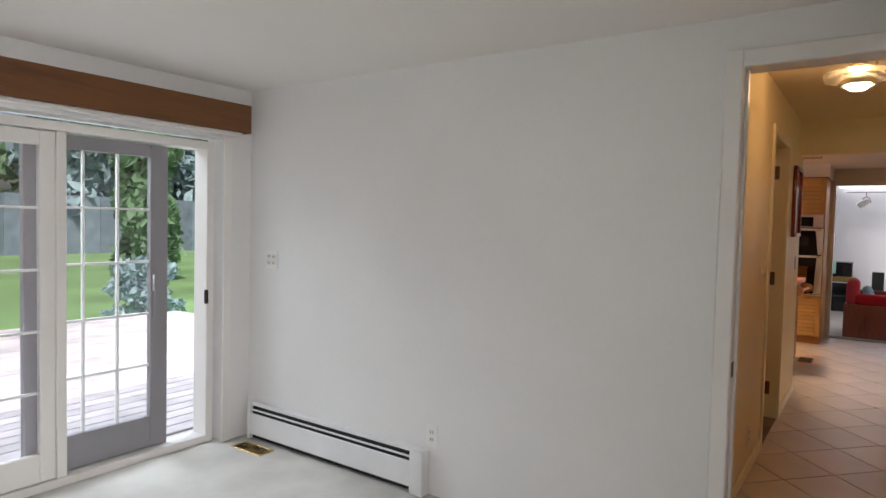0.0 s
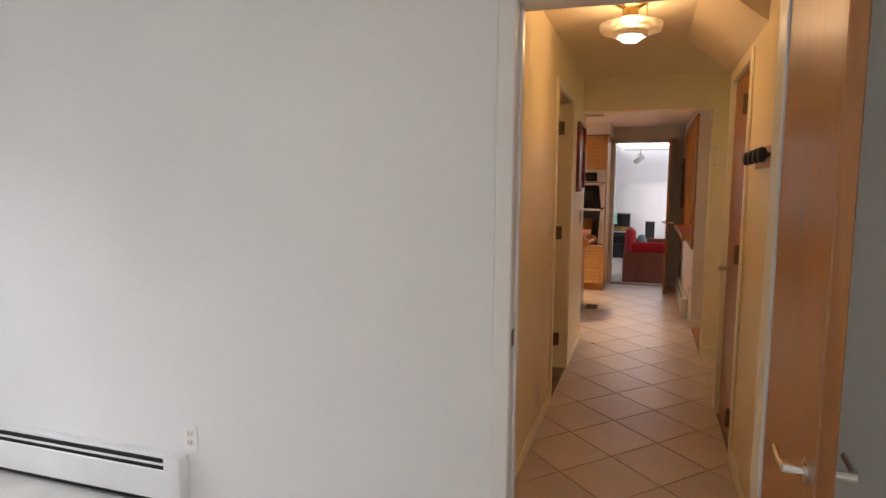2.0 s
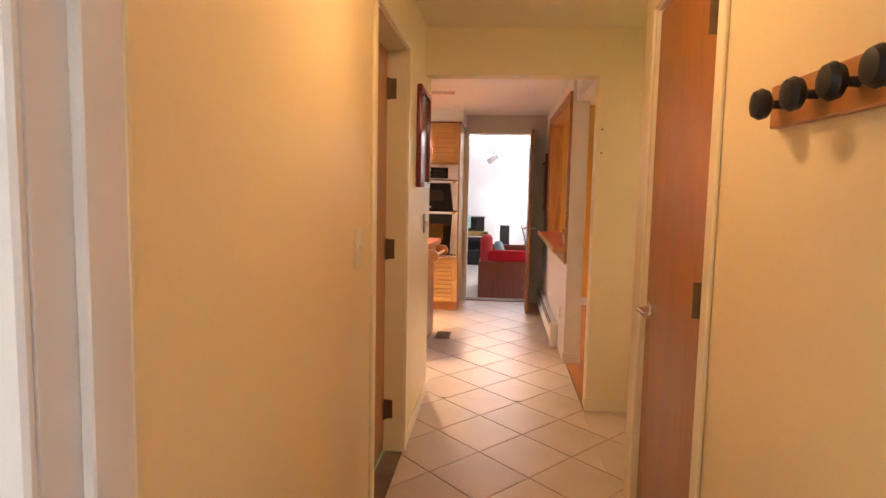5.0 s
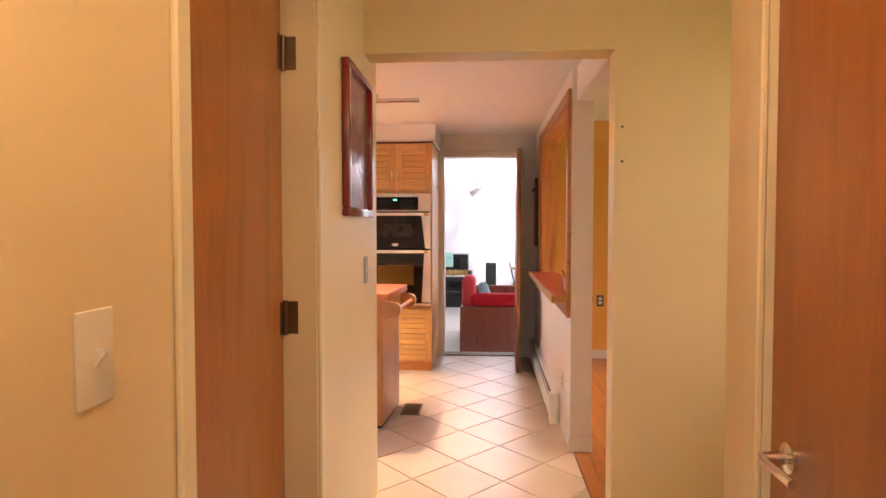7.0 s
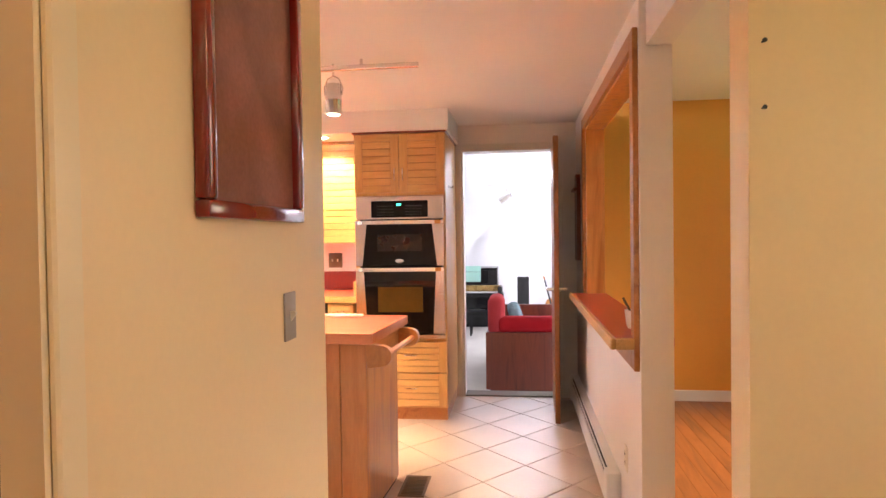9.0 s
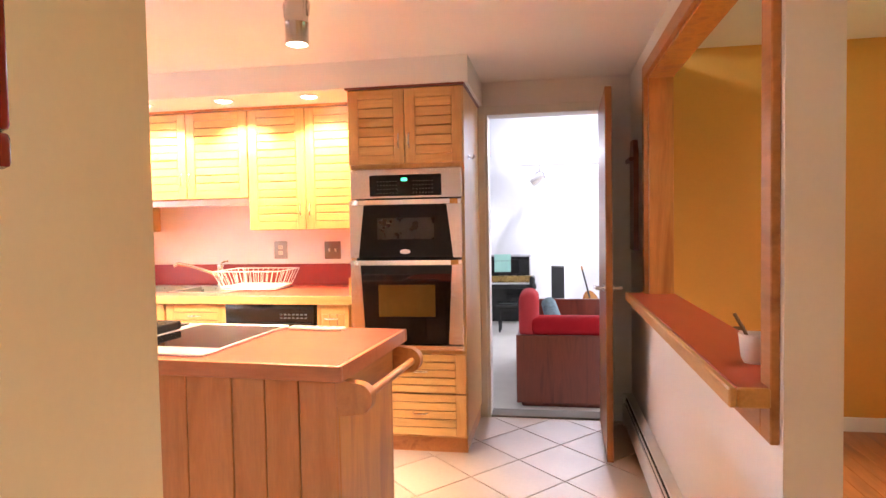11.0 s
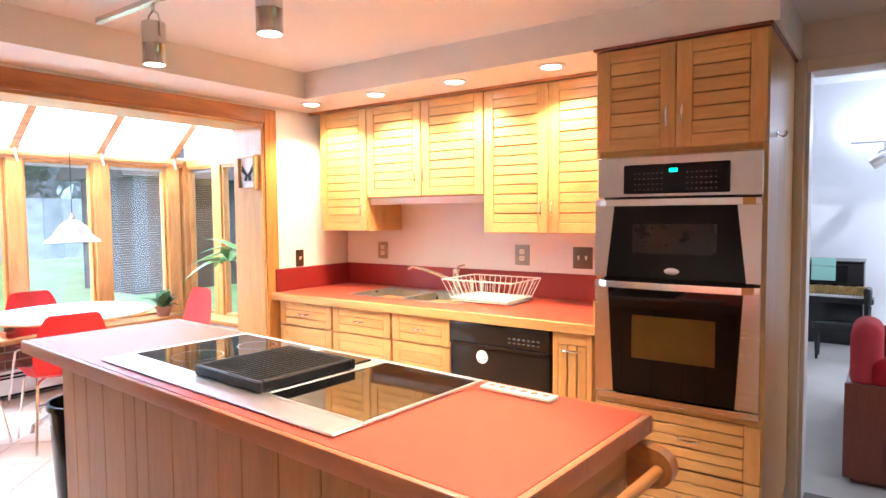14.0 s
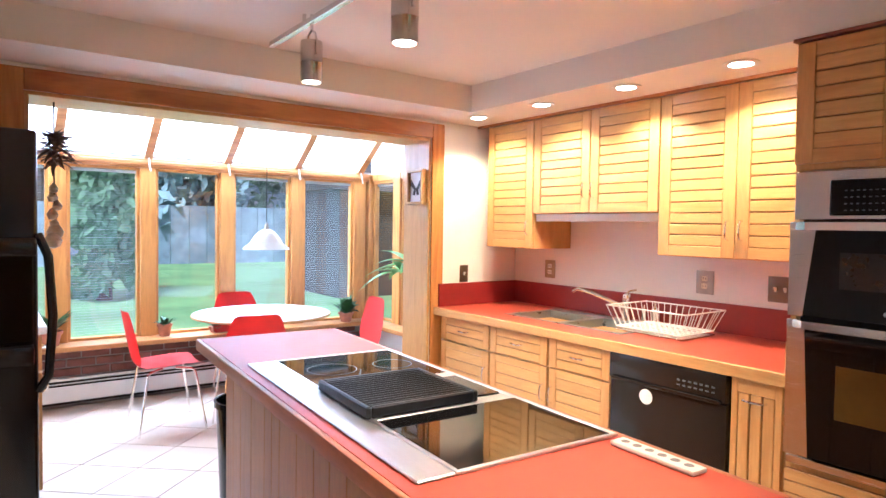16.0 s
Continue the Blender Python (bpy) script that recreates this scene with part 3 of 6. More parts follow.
solid("baseboard", B((0.897, 9.845, 0), (2.9, 9.86, 0.09), 0.004), M["trim"], "white baseboard", "baseboard")
solid("baseboard", B((2.885, 6.26, 0), (2.9, 9.845, 0.09), 0.004), M["trim"], "white baseboard", "baseboard")

# sunroom
bm = B((-5.5, 6.3, 0), (-5.38, 10.1, 0.46))
box(bm, (-5.5, 6.3, 1.90), (-5.38, 10.1, 1.97))
wall("wall_sunroom_west", bm, M["mortar"], "low masonry wall under the windows")
bm = B((-5.38, 10.0, 0), (-3.4, 10.12, 0.46))
box(bm, (-4.25, 10.0, 0.46), (-3.4, 10.12, 2.3))
box(bm, (-5.38, 10.0, 1.90), (-4.25, 10.12, 2.3))
wall("wall_sunroom_north", bm, M["kwall"], "pale sunroom wall with windows")
wall("wall_sunroom_south", B((-5.5, 6.29, 0), (-3.4, YK, 2.3)), M["kwall"], "pale sunroom wall")
solid("ceiling_sunroom", B((-4.98, 6.3, 2.24), (-3.4, 10.12, 2.32)), M["ceil"], "white sunroom ceiling strip", "ceiling")

# ---- glazed sliding door of the first room ----
door_1 = thing("door_1", at(-3.12, -0.03, 0) @ Matrix.Diagonal((1, 1, 0.985, 1)), "white-framed sliding glass door onto a deck", "sliding door", kind="structure")
bm = bmesh.new()
for y0, y1 in ((-0.30, -0.25), (2.42, 2.47)):
    box(bm, (-0.14, y0, 0), (-0.005, y1, 1.93), 0.004)
box(bm, (-0.14, -0.25, 1.88), (-0.005, 2.42, 1.93), 0.004)
box(bm, (-0.14, -0.25, 0.0), (-0.005, 2.42, 0.045), 0.004)
part("door_frame", bm, M["trim"], door_1)


def sash(parent, y0, y1, x, cols, rows, bottom=0.2, side=0.075, colour="trim"):
    bm = bmesh.new()
    box(bm, (x - 0.04, y0, 0.05), (x, y0 + side, 1.875), 0.004)
    box(bm, (x - 0.04, y1 - side, 0.05), (x, y1, 1.875), 0.004)
    box(bm, (x - 0.04, y0 + side, 1.80), (x, y1 - side, 1.875), 0.004)
    box(bm, (x - 0.04, y0 + side, 0.05), (x, y1 - side, bottom), 0.004)
    s = part("sash", bm, M[colour], parent)
    g = part("pane", B((x - 0.022, y0 + side, bottom), (x - 0.017, y1 - side, 1.80)), M["glass"], s)
    g.visible_shadow = False
    for i in range(1, cols):
        y = y0 + side + (y1 - y0 - 2 * side) * i / cols
        part("muntin", B((x - 0.03, y - 0.007, bottom), (x - 0.008, y + 0.007, 1.80), 0.002), M["whiteplastic"], s)
    for i in range(1, rows):
        z = bottom + (1.80 - bottom) * i / rows
        part("muntin", B((x - 0.029, y0 + side, z - 0.007), (x - 0.009, y1 - side, z + 0.007), 0.002), M["whiteplastic"], s)
    return s


sash(door_1, -0.25, 0.62, -0.02, 3, 5)
sash(door_1, 0.62, 1.55, -0.02, 3, 5)
bm = B((-0.07, 1.55, 0.045), (-0.01, 1.60, 1.88), 0.004)
part("mullion", bm, M["trim"], door_1)
s = sash(door_1, 1.42, 2.20, -0.075, 3, 5, 0.24, 0.11, "grey_frame")
bm = B((-0.10, 2.11, 0.83), (-0.055, 2.135, 1.06), 0.006)
box(bm, (-0.074, 2.10, 1.0), (-0.05, 2.15, 1.10), 0.004)
part("handle", bm, M["grey_frame"], s, "grey pull handle")
part("latch", B((-0.012, 2.405, 0.90), (0.012, 2.425, 0.99), 0.004), M["black"], door_1, "black latch")
val = thing("valance", at(-3.05, 0, 1.945), "brown stained wooden valance box over the sliding door", "valance")
part("board", B((0.06, -0.35, 0.02), (0.08, 2.60, 0.195), 0.003), M["valance"], val)
part("end_board", B((0.0, 2.58, 0.02), (0.06, 2.60, 0.195), 0.002), M["valance"], val)
part("end_board", B((0.0, -0.35, 0.02), (0.06, -0.33, 0.195), 0.002), M["valance"], val)
part("top_board", B((0.0, -0.33, 0.18), (0.06, 2.58, 0.193)), M["valance"], val)
part("curtain_track", B((0.01, -0.32, 0.0), (0.05, 2.56, 0.02), 0.002), M["trim"], val, "white curtain track")
solid("trim", B((-3.05, 2.45, 0), (-3.04, 2.51, 1.93), 0.003), M["trim"], "white door trim", "trim")

# ---- doorway casings ----


def casing_x(name, x0, x1, y, top, w, d, mat):
    """A casing round an opening in a wall that runs along x; d: which way it stands proud."""
    bm = B((x0 - w, y, 0), (x0, y + d, top + w), 0.004)
    box(bm, (x1, y, 0), (x1 + w, y + d, top + w), 0.004)
    box(bm, (x0, y, top), (x1, y + d, top + w), 0.004)
    return solid(name, bm, mat, "painted door casing", "trim")


def casing_y(name, y0, y1, x, top, w, d, mat):
    bm = B((x, y0 - w, 0), (x + d, y0, top + w), 0.004)
    box(bm, (x, y1, 0), (x + d, y1 + w, top + w), 0.004)
    box(bm, (x, y0, top), (x + d, y1, top + w), 0.004)
    return solid(name, bm, mat, "painted door casing", "trim")


casing_x("trim", -0.125, 0.70, YA, 2.055, 0.065, -0.014, M["trim"])
casing_x("trim", -0.125, 0.70, 2.78, 2.055, 0.05, 0.014, M["trim_cream"])
bm = B((-0.165, YA, 0), (-0.125, 2.78, 2.055))
box(bm, (-0.165, YA, 2.055), (0.74, 2.78, 2.085))
box(bm, (-0.125, 2.705, 0), (-0.113, 2.74, 2.055), 0.002)
solid("trim", bm, M["trim"], "white door jamb", "trim")
solid("trim", B((0.70, YA, 0), (0.74, 2.78, 2.055)), M["trim_cream"], "cream door jamb", "trim")
strike = thing("strike_plate", at(-0.1235, 2.675, 0.885), "small dark metal strike plate on a door jamb", "strike plate")
part("plate", B((0, -0.013, -0.03), (0.003, 0.02, 0.03), 0.001), M["bronze"], strike)
casing_y("trim", 4.535, 5.36, XL, 2.06, 0.05, 0.014, M["trim_cream"])
casing_y("trim", 3.97, 4.685, XR, 2.06, 0.055, -0.014, M["trim_cream"])
bm = B((XR - 0.002, 3.9701, 0), (XR + 0.12, 3.9735, 2.06))
box(bm, (XR - 0.002, 4.6815, 0), (XR + 0.12, 4.6849, 2.06))
box(bm, (XR - 0.002, 3.9735, 2.055), (XR + 0.12, 4.6815, 2.0599))
solid("trim", bm, M["trim_cream"], "cream door jamb", "trim")
casing_x("trim", -0.178, 0.60, YN, 2.05, 0.06, -0.014, M["trim"])
bm = B((-0.1779, YN, 0), (-0.160, 10.05, 2.05))
box(bm, (0.582, YN, 0), (0.60, 10.05, 2.05))
solid("trim", bm, M["trim"], "white door jamb", "trim")
solid("threshold", B((-0.160, YN, -0.004), (0.582, 10.06, 0.012), 0.004), M["mortar"], "grey stone threshold", "threshold")
bm = bmesh.new()
for y0, y1 in ((2.795, 4.484), (5.412, YK - 0.002)):
    box(bm, (XL, y0, 0), (XL + 0.012, y1, 0.075), 0.004)
solid("baseboard", bm, M["trim_cream"], "cream baseboard", "baseboard")
bm = B((XR - 0.012, 2.795, 0), (XR, 3.913, 0.075), 0.004)
box(bm, (XR - 0.012, 4.742, 0), (XR, 4.87, 0.075), 0.004)
solid("baseboard", bm, M["trim_cream"], "cream baseboard", "baseboard")
solid("baseboard", B((0.786, 6.108, 0), (1.9, 6.12, 0.085), 0.004), M["trim_cream"], "cream baseboard", "baseboard")
solid("baseboard", B((XE - 0.012, 7.188, 0), (0.90, 7.20, 0.085), 0.004), M["trim"], "white baseboard", "baseboard")

# ---- doors ----


def lever(parent, y, z, x, d, toward=-1):
    """A lever handle on a rose; d: the way it stands out along x."""
    h = part("handle", lathe([(0, 0), (0.027, 0), (0.027, 0.008), (0.012, 0.012), (0.012, 0.05), (0, 0.05)], 20), M["chrome"], parent, "chrome lever handle")
    h.matrix_basis = Matrix.Translation((x, y, z)) @ Euler((0, radians(90 * d), 0)).to_matrix().to_4x4()
    g = T([(0, 0, 0.045), (0, 0.03 * toward, 0.052), (0, 0.115 * toward, 0.052)], 0.008)
    part("lever", g, M["chrome"], h)


def hinge(parent, x, y, z, sx=1, way=1):
    """Two plates and a knuckle at the edge y of a leaf whose face is at x."""
    bm = B((x, y, z - 0.05), (x + 0.003 * sx, y - 0.03 * way, z + 0.05), 0.001)
    box(bm, (x + 0.003 * sx, y + 0.004 * way, z - 0.05), (x + 0.045 * sx, y + 0.008 * way, z + 0.05), 0.001)
    tube(bm, [(x + 0.007 * sx, y, z - 0.053), (x + 0.007 * sx, y, z + 0.053)], 0.0075)
    part("hinge", bm, M["bronze"], parent, "dark bronze hinge")


# bedroom door, open into the first room
leaf = thing("door_2", at(0.708, 2.638, 0.008, 177), "honey-veneered flush door standing open", "door", kind="structure")
part("leaf", B((-0.036, 0, 0), (0.0, 0.765, 2.035), 0.003), M["door"], leaf)
lever(leaf, 0.70, 0.83, 0.0, 1, -1)
lever(leaf, 0.70, 0.83, -0.036, -1, -1)
leaf = thing("door_3", at(XL - 0.10, 4.545, 0.008), "honey-veneered flush closet door, closed", "door", kind="structure")
part("leaf", B((-0.035, 0, 0), (0.0, 0.80, 2.04), 0.003), M["door"], leaf)
for z in (0.22, 1.06, 1.86):
    hinge(leaf, 0.0, 0.80, z)
bm = B((XL - 0.14, 5.350, 0), (XL + 0.002, 5.3599, 2.06))
box(bm, (XL - 0.14, 4.5351, 0), (XL + 0.002, 4.5435, 2.06))
box(bm, (XL - 0.14, 4.5435, 2.052), (XL + 0.002, 5.350, 2.0599))
solid("trim", bm, M["trim_cream"], "cream door jamb", "trim")
leaf = thing("door_4", at(XR + 0.012, 3.976, 0.008), "honey-veneered flush hall door, closed", "door", kind="structure")
part("leaf", B((0, 0, 0), (0.035, 0.704, 2.04), 0.003), M["door"], leaf)
lever(leaf, 0.625, 0.935, 0.0, -1, -1)
for z in (0.22, 1.08, 1.84):
    hinge(leaf, -0.001, 0.004, z, -1, -1)
leaf = thing("door_5", at(0.600, YN - 0.02, 0.01, 178.4), "honey-veneered flush kitchen door standing open", "door", kind="structure")
part("leaf", B((0.0, 0.0, 0), (0.036, 0.745, 2.035), 0.003), M["door"], leaf)
lever(leaf, 0.69, 0.95, 0.0, -1, -1)
lever(leaf, 0.69, 0.95, 0.036, 1, -1)

# ---- first room: heater, outlets, vents ----


def baseboard_heater(name, length, m, label, tall=1.0):
    """Runs along local +x against a wall at local y=0, standing out towards -y."""
    h = thing(name, m @ Matrix.Diagonal((1, 1, tall, 1)), label, "heater")
    bm = bmesh.new()
    prism(bm, [(0, 0, 0.02), (0, 0, 0.205), (0, -0.046, 0.205), (0, -0.048, 0.193), (0, -0.046, 0.191), (0, -0.008, 0.197), (0, -0.008, 0.02)], (length, 0, 0))
    part("back_plate", bm, M["heater"], h)
    bm = bmesh.new()
    prism(bm, [(0.0, -0.058, 0.034), (0.0, -0.064, 0.034), (0.0, -0.064, 0.148), (0.0, -0.060, 0.152), (0.0, -0.055, 0.150), (0.0, -0.058, 0.146)], (length, 0, 0))
    part("front_cover", bm, M["heater"], h)
    part("damper", B((0.02, -0.058, 0.166), (length - 0.02, -0.046, 0.174), 0.002), M["heater"], h)
    # plain box behind the slots; the shade inside the heater is its colour
    part("fin_core", B((0.03, -0.05, 0.012), (length - 0.03, -0.012, 0.188)), M["shadow"], h)
    for x0 in (-0.012, length - 0.075):
        part("end_cap", B((x0, -0.069, 0.0), (x0 + (0.03 if x0 < 0 else 0.087), 0, 0.209), 0.008, 2), M["heater"], h)
    return h


baseboard_heater("baseboard_heater", 1.40, at(-2.97, YA, 0), "long white enamel baseboard heater on carpet", 1.15)


def plate(name, m, label, mat, w=0.07, h=0.115, kind="outlet"):
    """A cover plate on a wall at local y=0, facing -y."""
    p = thing(name, m, label, "switch" if kind != "outlet" else "outlet")
    part("cover", B((-w / 2, -0.006, -h / 2), (w / 2, 0, h / 2), 0.003, 2), mat, p)
    n = max(1, round(w / 0.07))
    for i in range(n):
        x = (i - (n - 1) / 2) * 0.046
        if kind == "outlet":
            for z in (-0.02, 0.02):
                bm = B((x - 0.016, -0.0085, z - 0.014), (x + 0.016, -0.0055, z + 0.014), 0.004)
                part("socket", bm, M["plastic"], p)
                part("slot", box(B((x - 0.008, -0.0092, z - 0.005), (x - 0.005, -0.0086, z + 0.006)), (x + 0.005, -0.0092, z - 0.005), (x + 0.008, -0.0086, z + 0.006)), M["ink"], p)
        else:
            bm = bmesh.new()
            prism(bm, [(x - 0.005, -0.006, -0.012), (x - 0.005, -0.02, 0.006), (x - 0.005, -0.017, 0.012), (x - 0.005, -0.006, 0.012)], (0.01, 0, 0))
            part("toggle", bm, M["plastic"], p)
    return p


plate("outlet", at(-1.545, YA, 0.315), "white duplex wall outlet", M["whiteplastic"])
plate("outlet", at(-2.83, YA, 1.17), "white double wall plate", M["whiteplastic"], 0.115)
plate("outlet", pose(XL, 4.02, 0.23, 0, 0, 90), "ivory wall outlet above the baseboard", M["plastic"])
plate("light_switch", pose(XL, 4.272, 1.175, 0, 0, 90), "ivory toggle light switch", M["plastic"], 0.078, 0.128, kind="switch")
plate("outlet", at(1.42, 9.858, 0.59), "bronze outlet plate on the ochre wall", M["bronze"])
for z in (1.755, 1.613):
    nail = thing("wall_nail", pose(0.825, 6.12, z, 90, 0, 0), "small dark nail in the cream wall", "nail")
    part("shank", lathe([(0, 0), (0.002, 0), (0.002, 0.014), (0.005, 0.014), (0.005, 0.017), (0, 0.018)], 10), M["ink"], nail)
plate("light_switch", pose(XL, 6.13, 1.16, 0, 0, 90), "bronze toggle switch plate by the archway", M["pewter"], kind="switch")
plate("outlet", pose(XE, 7.55, 0.34, 0, 0, -90), "ivory outlet under the pass-through", M["plastic"])


def floor_vent(m, label, mat, w=0.25, d=0.11):
    v = thing("floor_vent", m, label, "vent")
    bm = B((-w / 2, -d / 2, 0), (w / 2, -d / 2 + 0.014, 0.006), 0.002)
    box(bm, (-w / 2, d / 2 - 0.014, 0), (w / 2, d / 2, 0.006), 0.002)
    box(bm, (-w / 2, -d / 2 + 0.014, 0), (-w / 2 + 0.014, d / 2 - 0.014, 0.006), 0.002)
    box(bm, (w / 2 - 0.014, -d / 2 + 0.014, 0), (w / 2, d / 2 - 0.014, 0.006), 0.002)
    part("frame", bm, mat, v)
    # thin dark sheet under the slats, coloured as the shade down the vent
    part("duct", B((-w / 2 + 0.013, -d / 2 + 0.013, 0), (w / 2 - 0.013, d / 2 - 0.013, 0.0015)), M["shadow"], v)
    n = 14
    for i in range(n):
        x = -w / 2 + 0.02 + (w - 0.04) * i / (n - 1)
        part("slat", B((x - 0.003, -d / 2 + 0.012, 0.001), (x + 0.003, d / 2 - 0.012, 0.005)), mat, v)
    return v


floor_vent(at(-2.80, 2.50, 0, 0), "brass floor vent in the carpet", M["brass"], 0.27, 0.12)
floor_vent(at(-0.272, 7.985, 0, 90), "bronze floor vent in the tiles", M["bronze"], 0.28, 0.14)

# ---- hall things ----
lampthing = thing("ceiling_light", at(0.205, 3.86, CH), "brass flush ceiling lamp with ribbed amber glass disc, lit", "lamp")
part("canopy", lathe([(0, 0), (0.088, 0), (0.088, -0.012), (0.06, -0.03), (0.035, -0.04), (0.035, -0.075), (0, -0.075)], 32), M["brass"], lampthing)
for a in (0, 120, 240):
    x, y = 0.075 * math.cos(radians(a)), 0.075 * math.sin(radians(a))
    part("rod", T([(x, y, -0.015), (x, y, -0.13)], 0.003), M["brass"], lampthing)
part("glass_disc", lathe([(0.07, -0.118), (0.11, -0.115), (0.148, -0.112), (0.155, -0.122), (0.148, -0.150), (0.11, -0.156), (0.07, -0.158), (0.07, -0.118)], 40), M["lampglass"], lampthing, "ribbed amber glass disc").visible_shadow = False
part("ring", lathe([(0.078, -0.150), (0.085, -0.150), (0.085, -0.178), (0.074, -0.180), (0.078, -0.150)], 32), M["steel"], lampthing)
part("bulb", lathe([(0, -0.10), (0.03, -0.11), (0.06, -0.165), (0.055, -0.185), (0.035, -0.202), (0, -0.208)], 24), M["bulb"], lampthing, "glowing opal bulb").visible_shadow = False
lamp("hall_lamp", 'POINT', at(0.205, 3.86, CH - 0.16), 5.9, (1.0, 0.58, 0.24), 0.05)

hooks = thing("coat_hook_rail", at(XR, 3.28, 1.558), "wooden coat rail with dark mushroom knobs", "coat hooks")
part("board", B((-0.02, -0.31, -0.043), (0, 0.31, 0.043), 0.003), M["casing_y"], hooks)
for y in (-0.13, -0.01, 0.12, 0.255):
    k = part("knob", lathe([(0, 0), (0.009, 0), (0.008, 0.018), (0.014, 0.022), (0.027, 0.030), (0.031, 0.042), (0.025, 0.054), (0, 0.060)], 20), M["iron"], hooks, "dark turned knob")
    k.matrix_basis = pose(-0.02, y, 0.0, 0, -90, 0)

pic = thing("picture_frame", at(XL, 5.937, 1.668), "dark cherry lacquer frame with a plum print behind glass", "picture")
bm = bmesh.new()
W, Hh, F = 0.236, 0.285, 0.033
box(bm, (0.0, -W, -Hh), (0.03, W, -Hh + F), 0.006, 2)
box(bm, (0.0, -W, Hh - F), (0.03, W, Hh), 0.006, 2)
box(bm, (0.0, -W, -Hh + F), (0.03, -W + F, Hh - F), 0.006, 2)
box(bm, (0.0, W - F, -Hh + F), (0.03, W, Hh - F), 0.006, 2)
part("frame", bm, M["frame_red"], pic)
part("print", B((0.004, -W + F, -Hh + F), (0.012, W - F, Hh - F)), M["picture"], pic, "dull plum brown print")

# ---- pass-through ----
bm = bmesh.new()
y0, y1, z0, z1 = 7.29, 9.16, 0.93, 2.095
for ya, yb in ((y0 - 0.07, y0), (y1, y1 + 0.07)):
    box(bm, (XE - 0.022, ya, 0.80 if ya < y0 else 0.93), (XE, yb, z1 + 0.06), 0.003)
box(bm, (XE - 0.022, y0, z1 - 0.01), (XE, y1, z1 + 0.06), 0.003)
box(bm, (XE - 0.022, y0, 0.80), (XE, y1 + 0.07, 0.875), 0.003)
tw = solid("trim", bm, M["casing_y"], "orange-brown wooden casing round the pass-through", "trim")
bm = B((XE, y0, 0.93), (0.895, y0 + 0.02, z1), 0.002)
box(bm, (XE, y1 - 0.02, 0.93), (0.895, y1, z1), 0.002)
box(bm, (XE, y0 + 0.02, z1 - 0.02), (0.895, y1 - 0.02, z1), 0.002)
solid("trim", bm, M["casing"], "wooden lining of the pass-through", "trim")
sill = thing("pass_through_shelf", at(0, 0, 0), "red laminate shelf with wooden edge in the pass-through", "shelf")
part("top", B((0.675, y0 - 0.06, 0.90), (0.905, y1 + 0.06, 0.933), 0.002), M["red_lam"], sill)
part("edge", B((0.655, y0 - 0.08, 0.888), (0.675, y1 + 0.08, 0.934), 0.004), M["oak_y"], sill, "wooden edge strip")
part("edge", B((0.675, y0 - 0.08, 0.888), (XE - 0.022, y0 - 0.06, 0.934), 0.004), M["oak_y"], sill, "wooden edge strip")
pot = thing("ceramic_pot", at(0.80, 7.50, 0.933) @ Matrix.Diagonal((0.9, 0.9, 0.8, 1)), "small white glazed pot with a dark pen in it", "pot")
part("body", lathe([(0, 0), (0.032, 0), (0.04, 0.02), (0.046, 0.085), (0.048, 0.10), (0.043, 0.10), (0.040, 0.085), (0.03, 0.01), (0, 0.01)], 24), M["whiteplastic"], pot)
part("pen", T([(0.0, 0, 0.012), (-0.02, 0.03, 0.10), (-0.045, 0.055, 0.16)], 0.006), M["bronze"], pot)

baseboard_heater("baseboard_heater", 2.10, pose(XE, 7.72 + 2.10, 0, 0, 0, -90), "white enamel baseboard heater under the pass-through")
wd = thing("wall_plaque", at(XE, 9.62, 1.48), "dark carved wooden wall plaque", "wall decoration")
bm = bmesh.new()
prism(bm, [(0, -0.09, -0.33), (0, 0.09, -0.33), (0, 0.09, 0.26), (0, 0.05, 0.33), (0, -0.05, 0.33), (0, -0.09, 0.26)], (-0.03, 0, 0))
part("board", bm, M["mahogany"], wd)
part("ledge", B((-0.055, -0.1, 0.20), (-0.03, 0.1, 0.225), 0.004), M["mahogany"], wd)

# ---- kitchen cabinets ----


def pull(parent, x, y, z, upright=True, L=0.09):
    h = L / 2
    pts = [(0, 0, -h), (0, -0.018, -h + 0.006), (0, -0.026, -h + 0.02), (0, -0.028, 0), (0, -0.026, h - 0.02), (0, -0.018, h - 0.006), (0, 0, h)]
    if not upright:
        pts = [(p[2], p[1], 0) for p in pts]
    part("handle", T([(x + p[0], y + p[1], z + p[2]) for p in pts], 0.0048), M["chrome"], parent, "satin chrome pull")


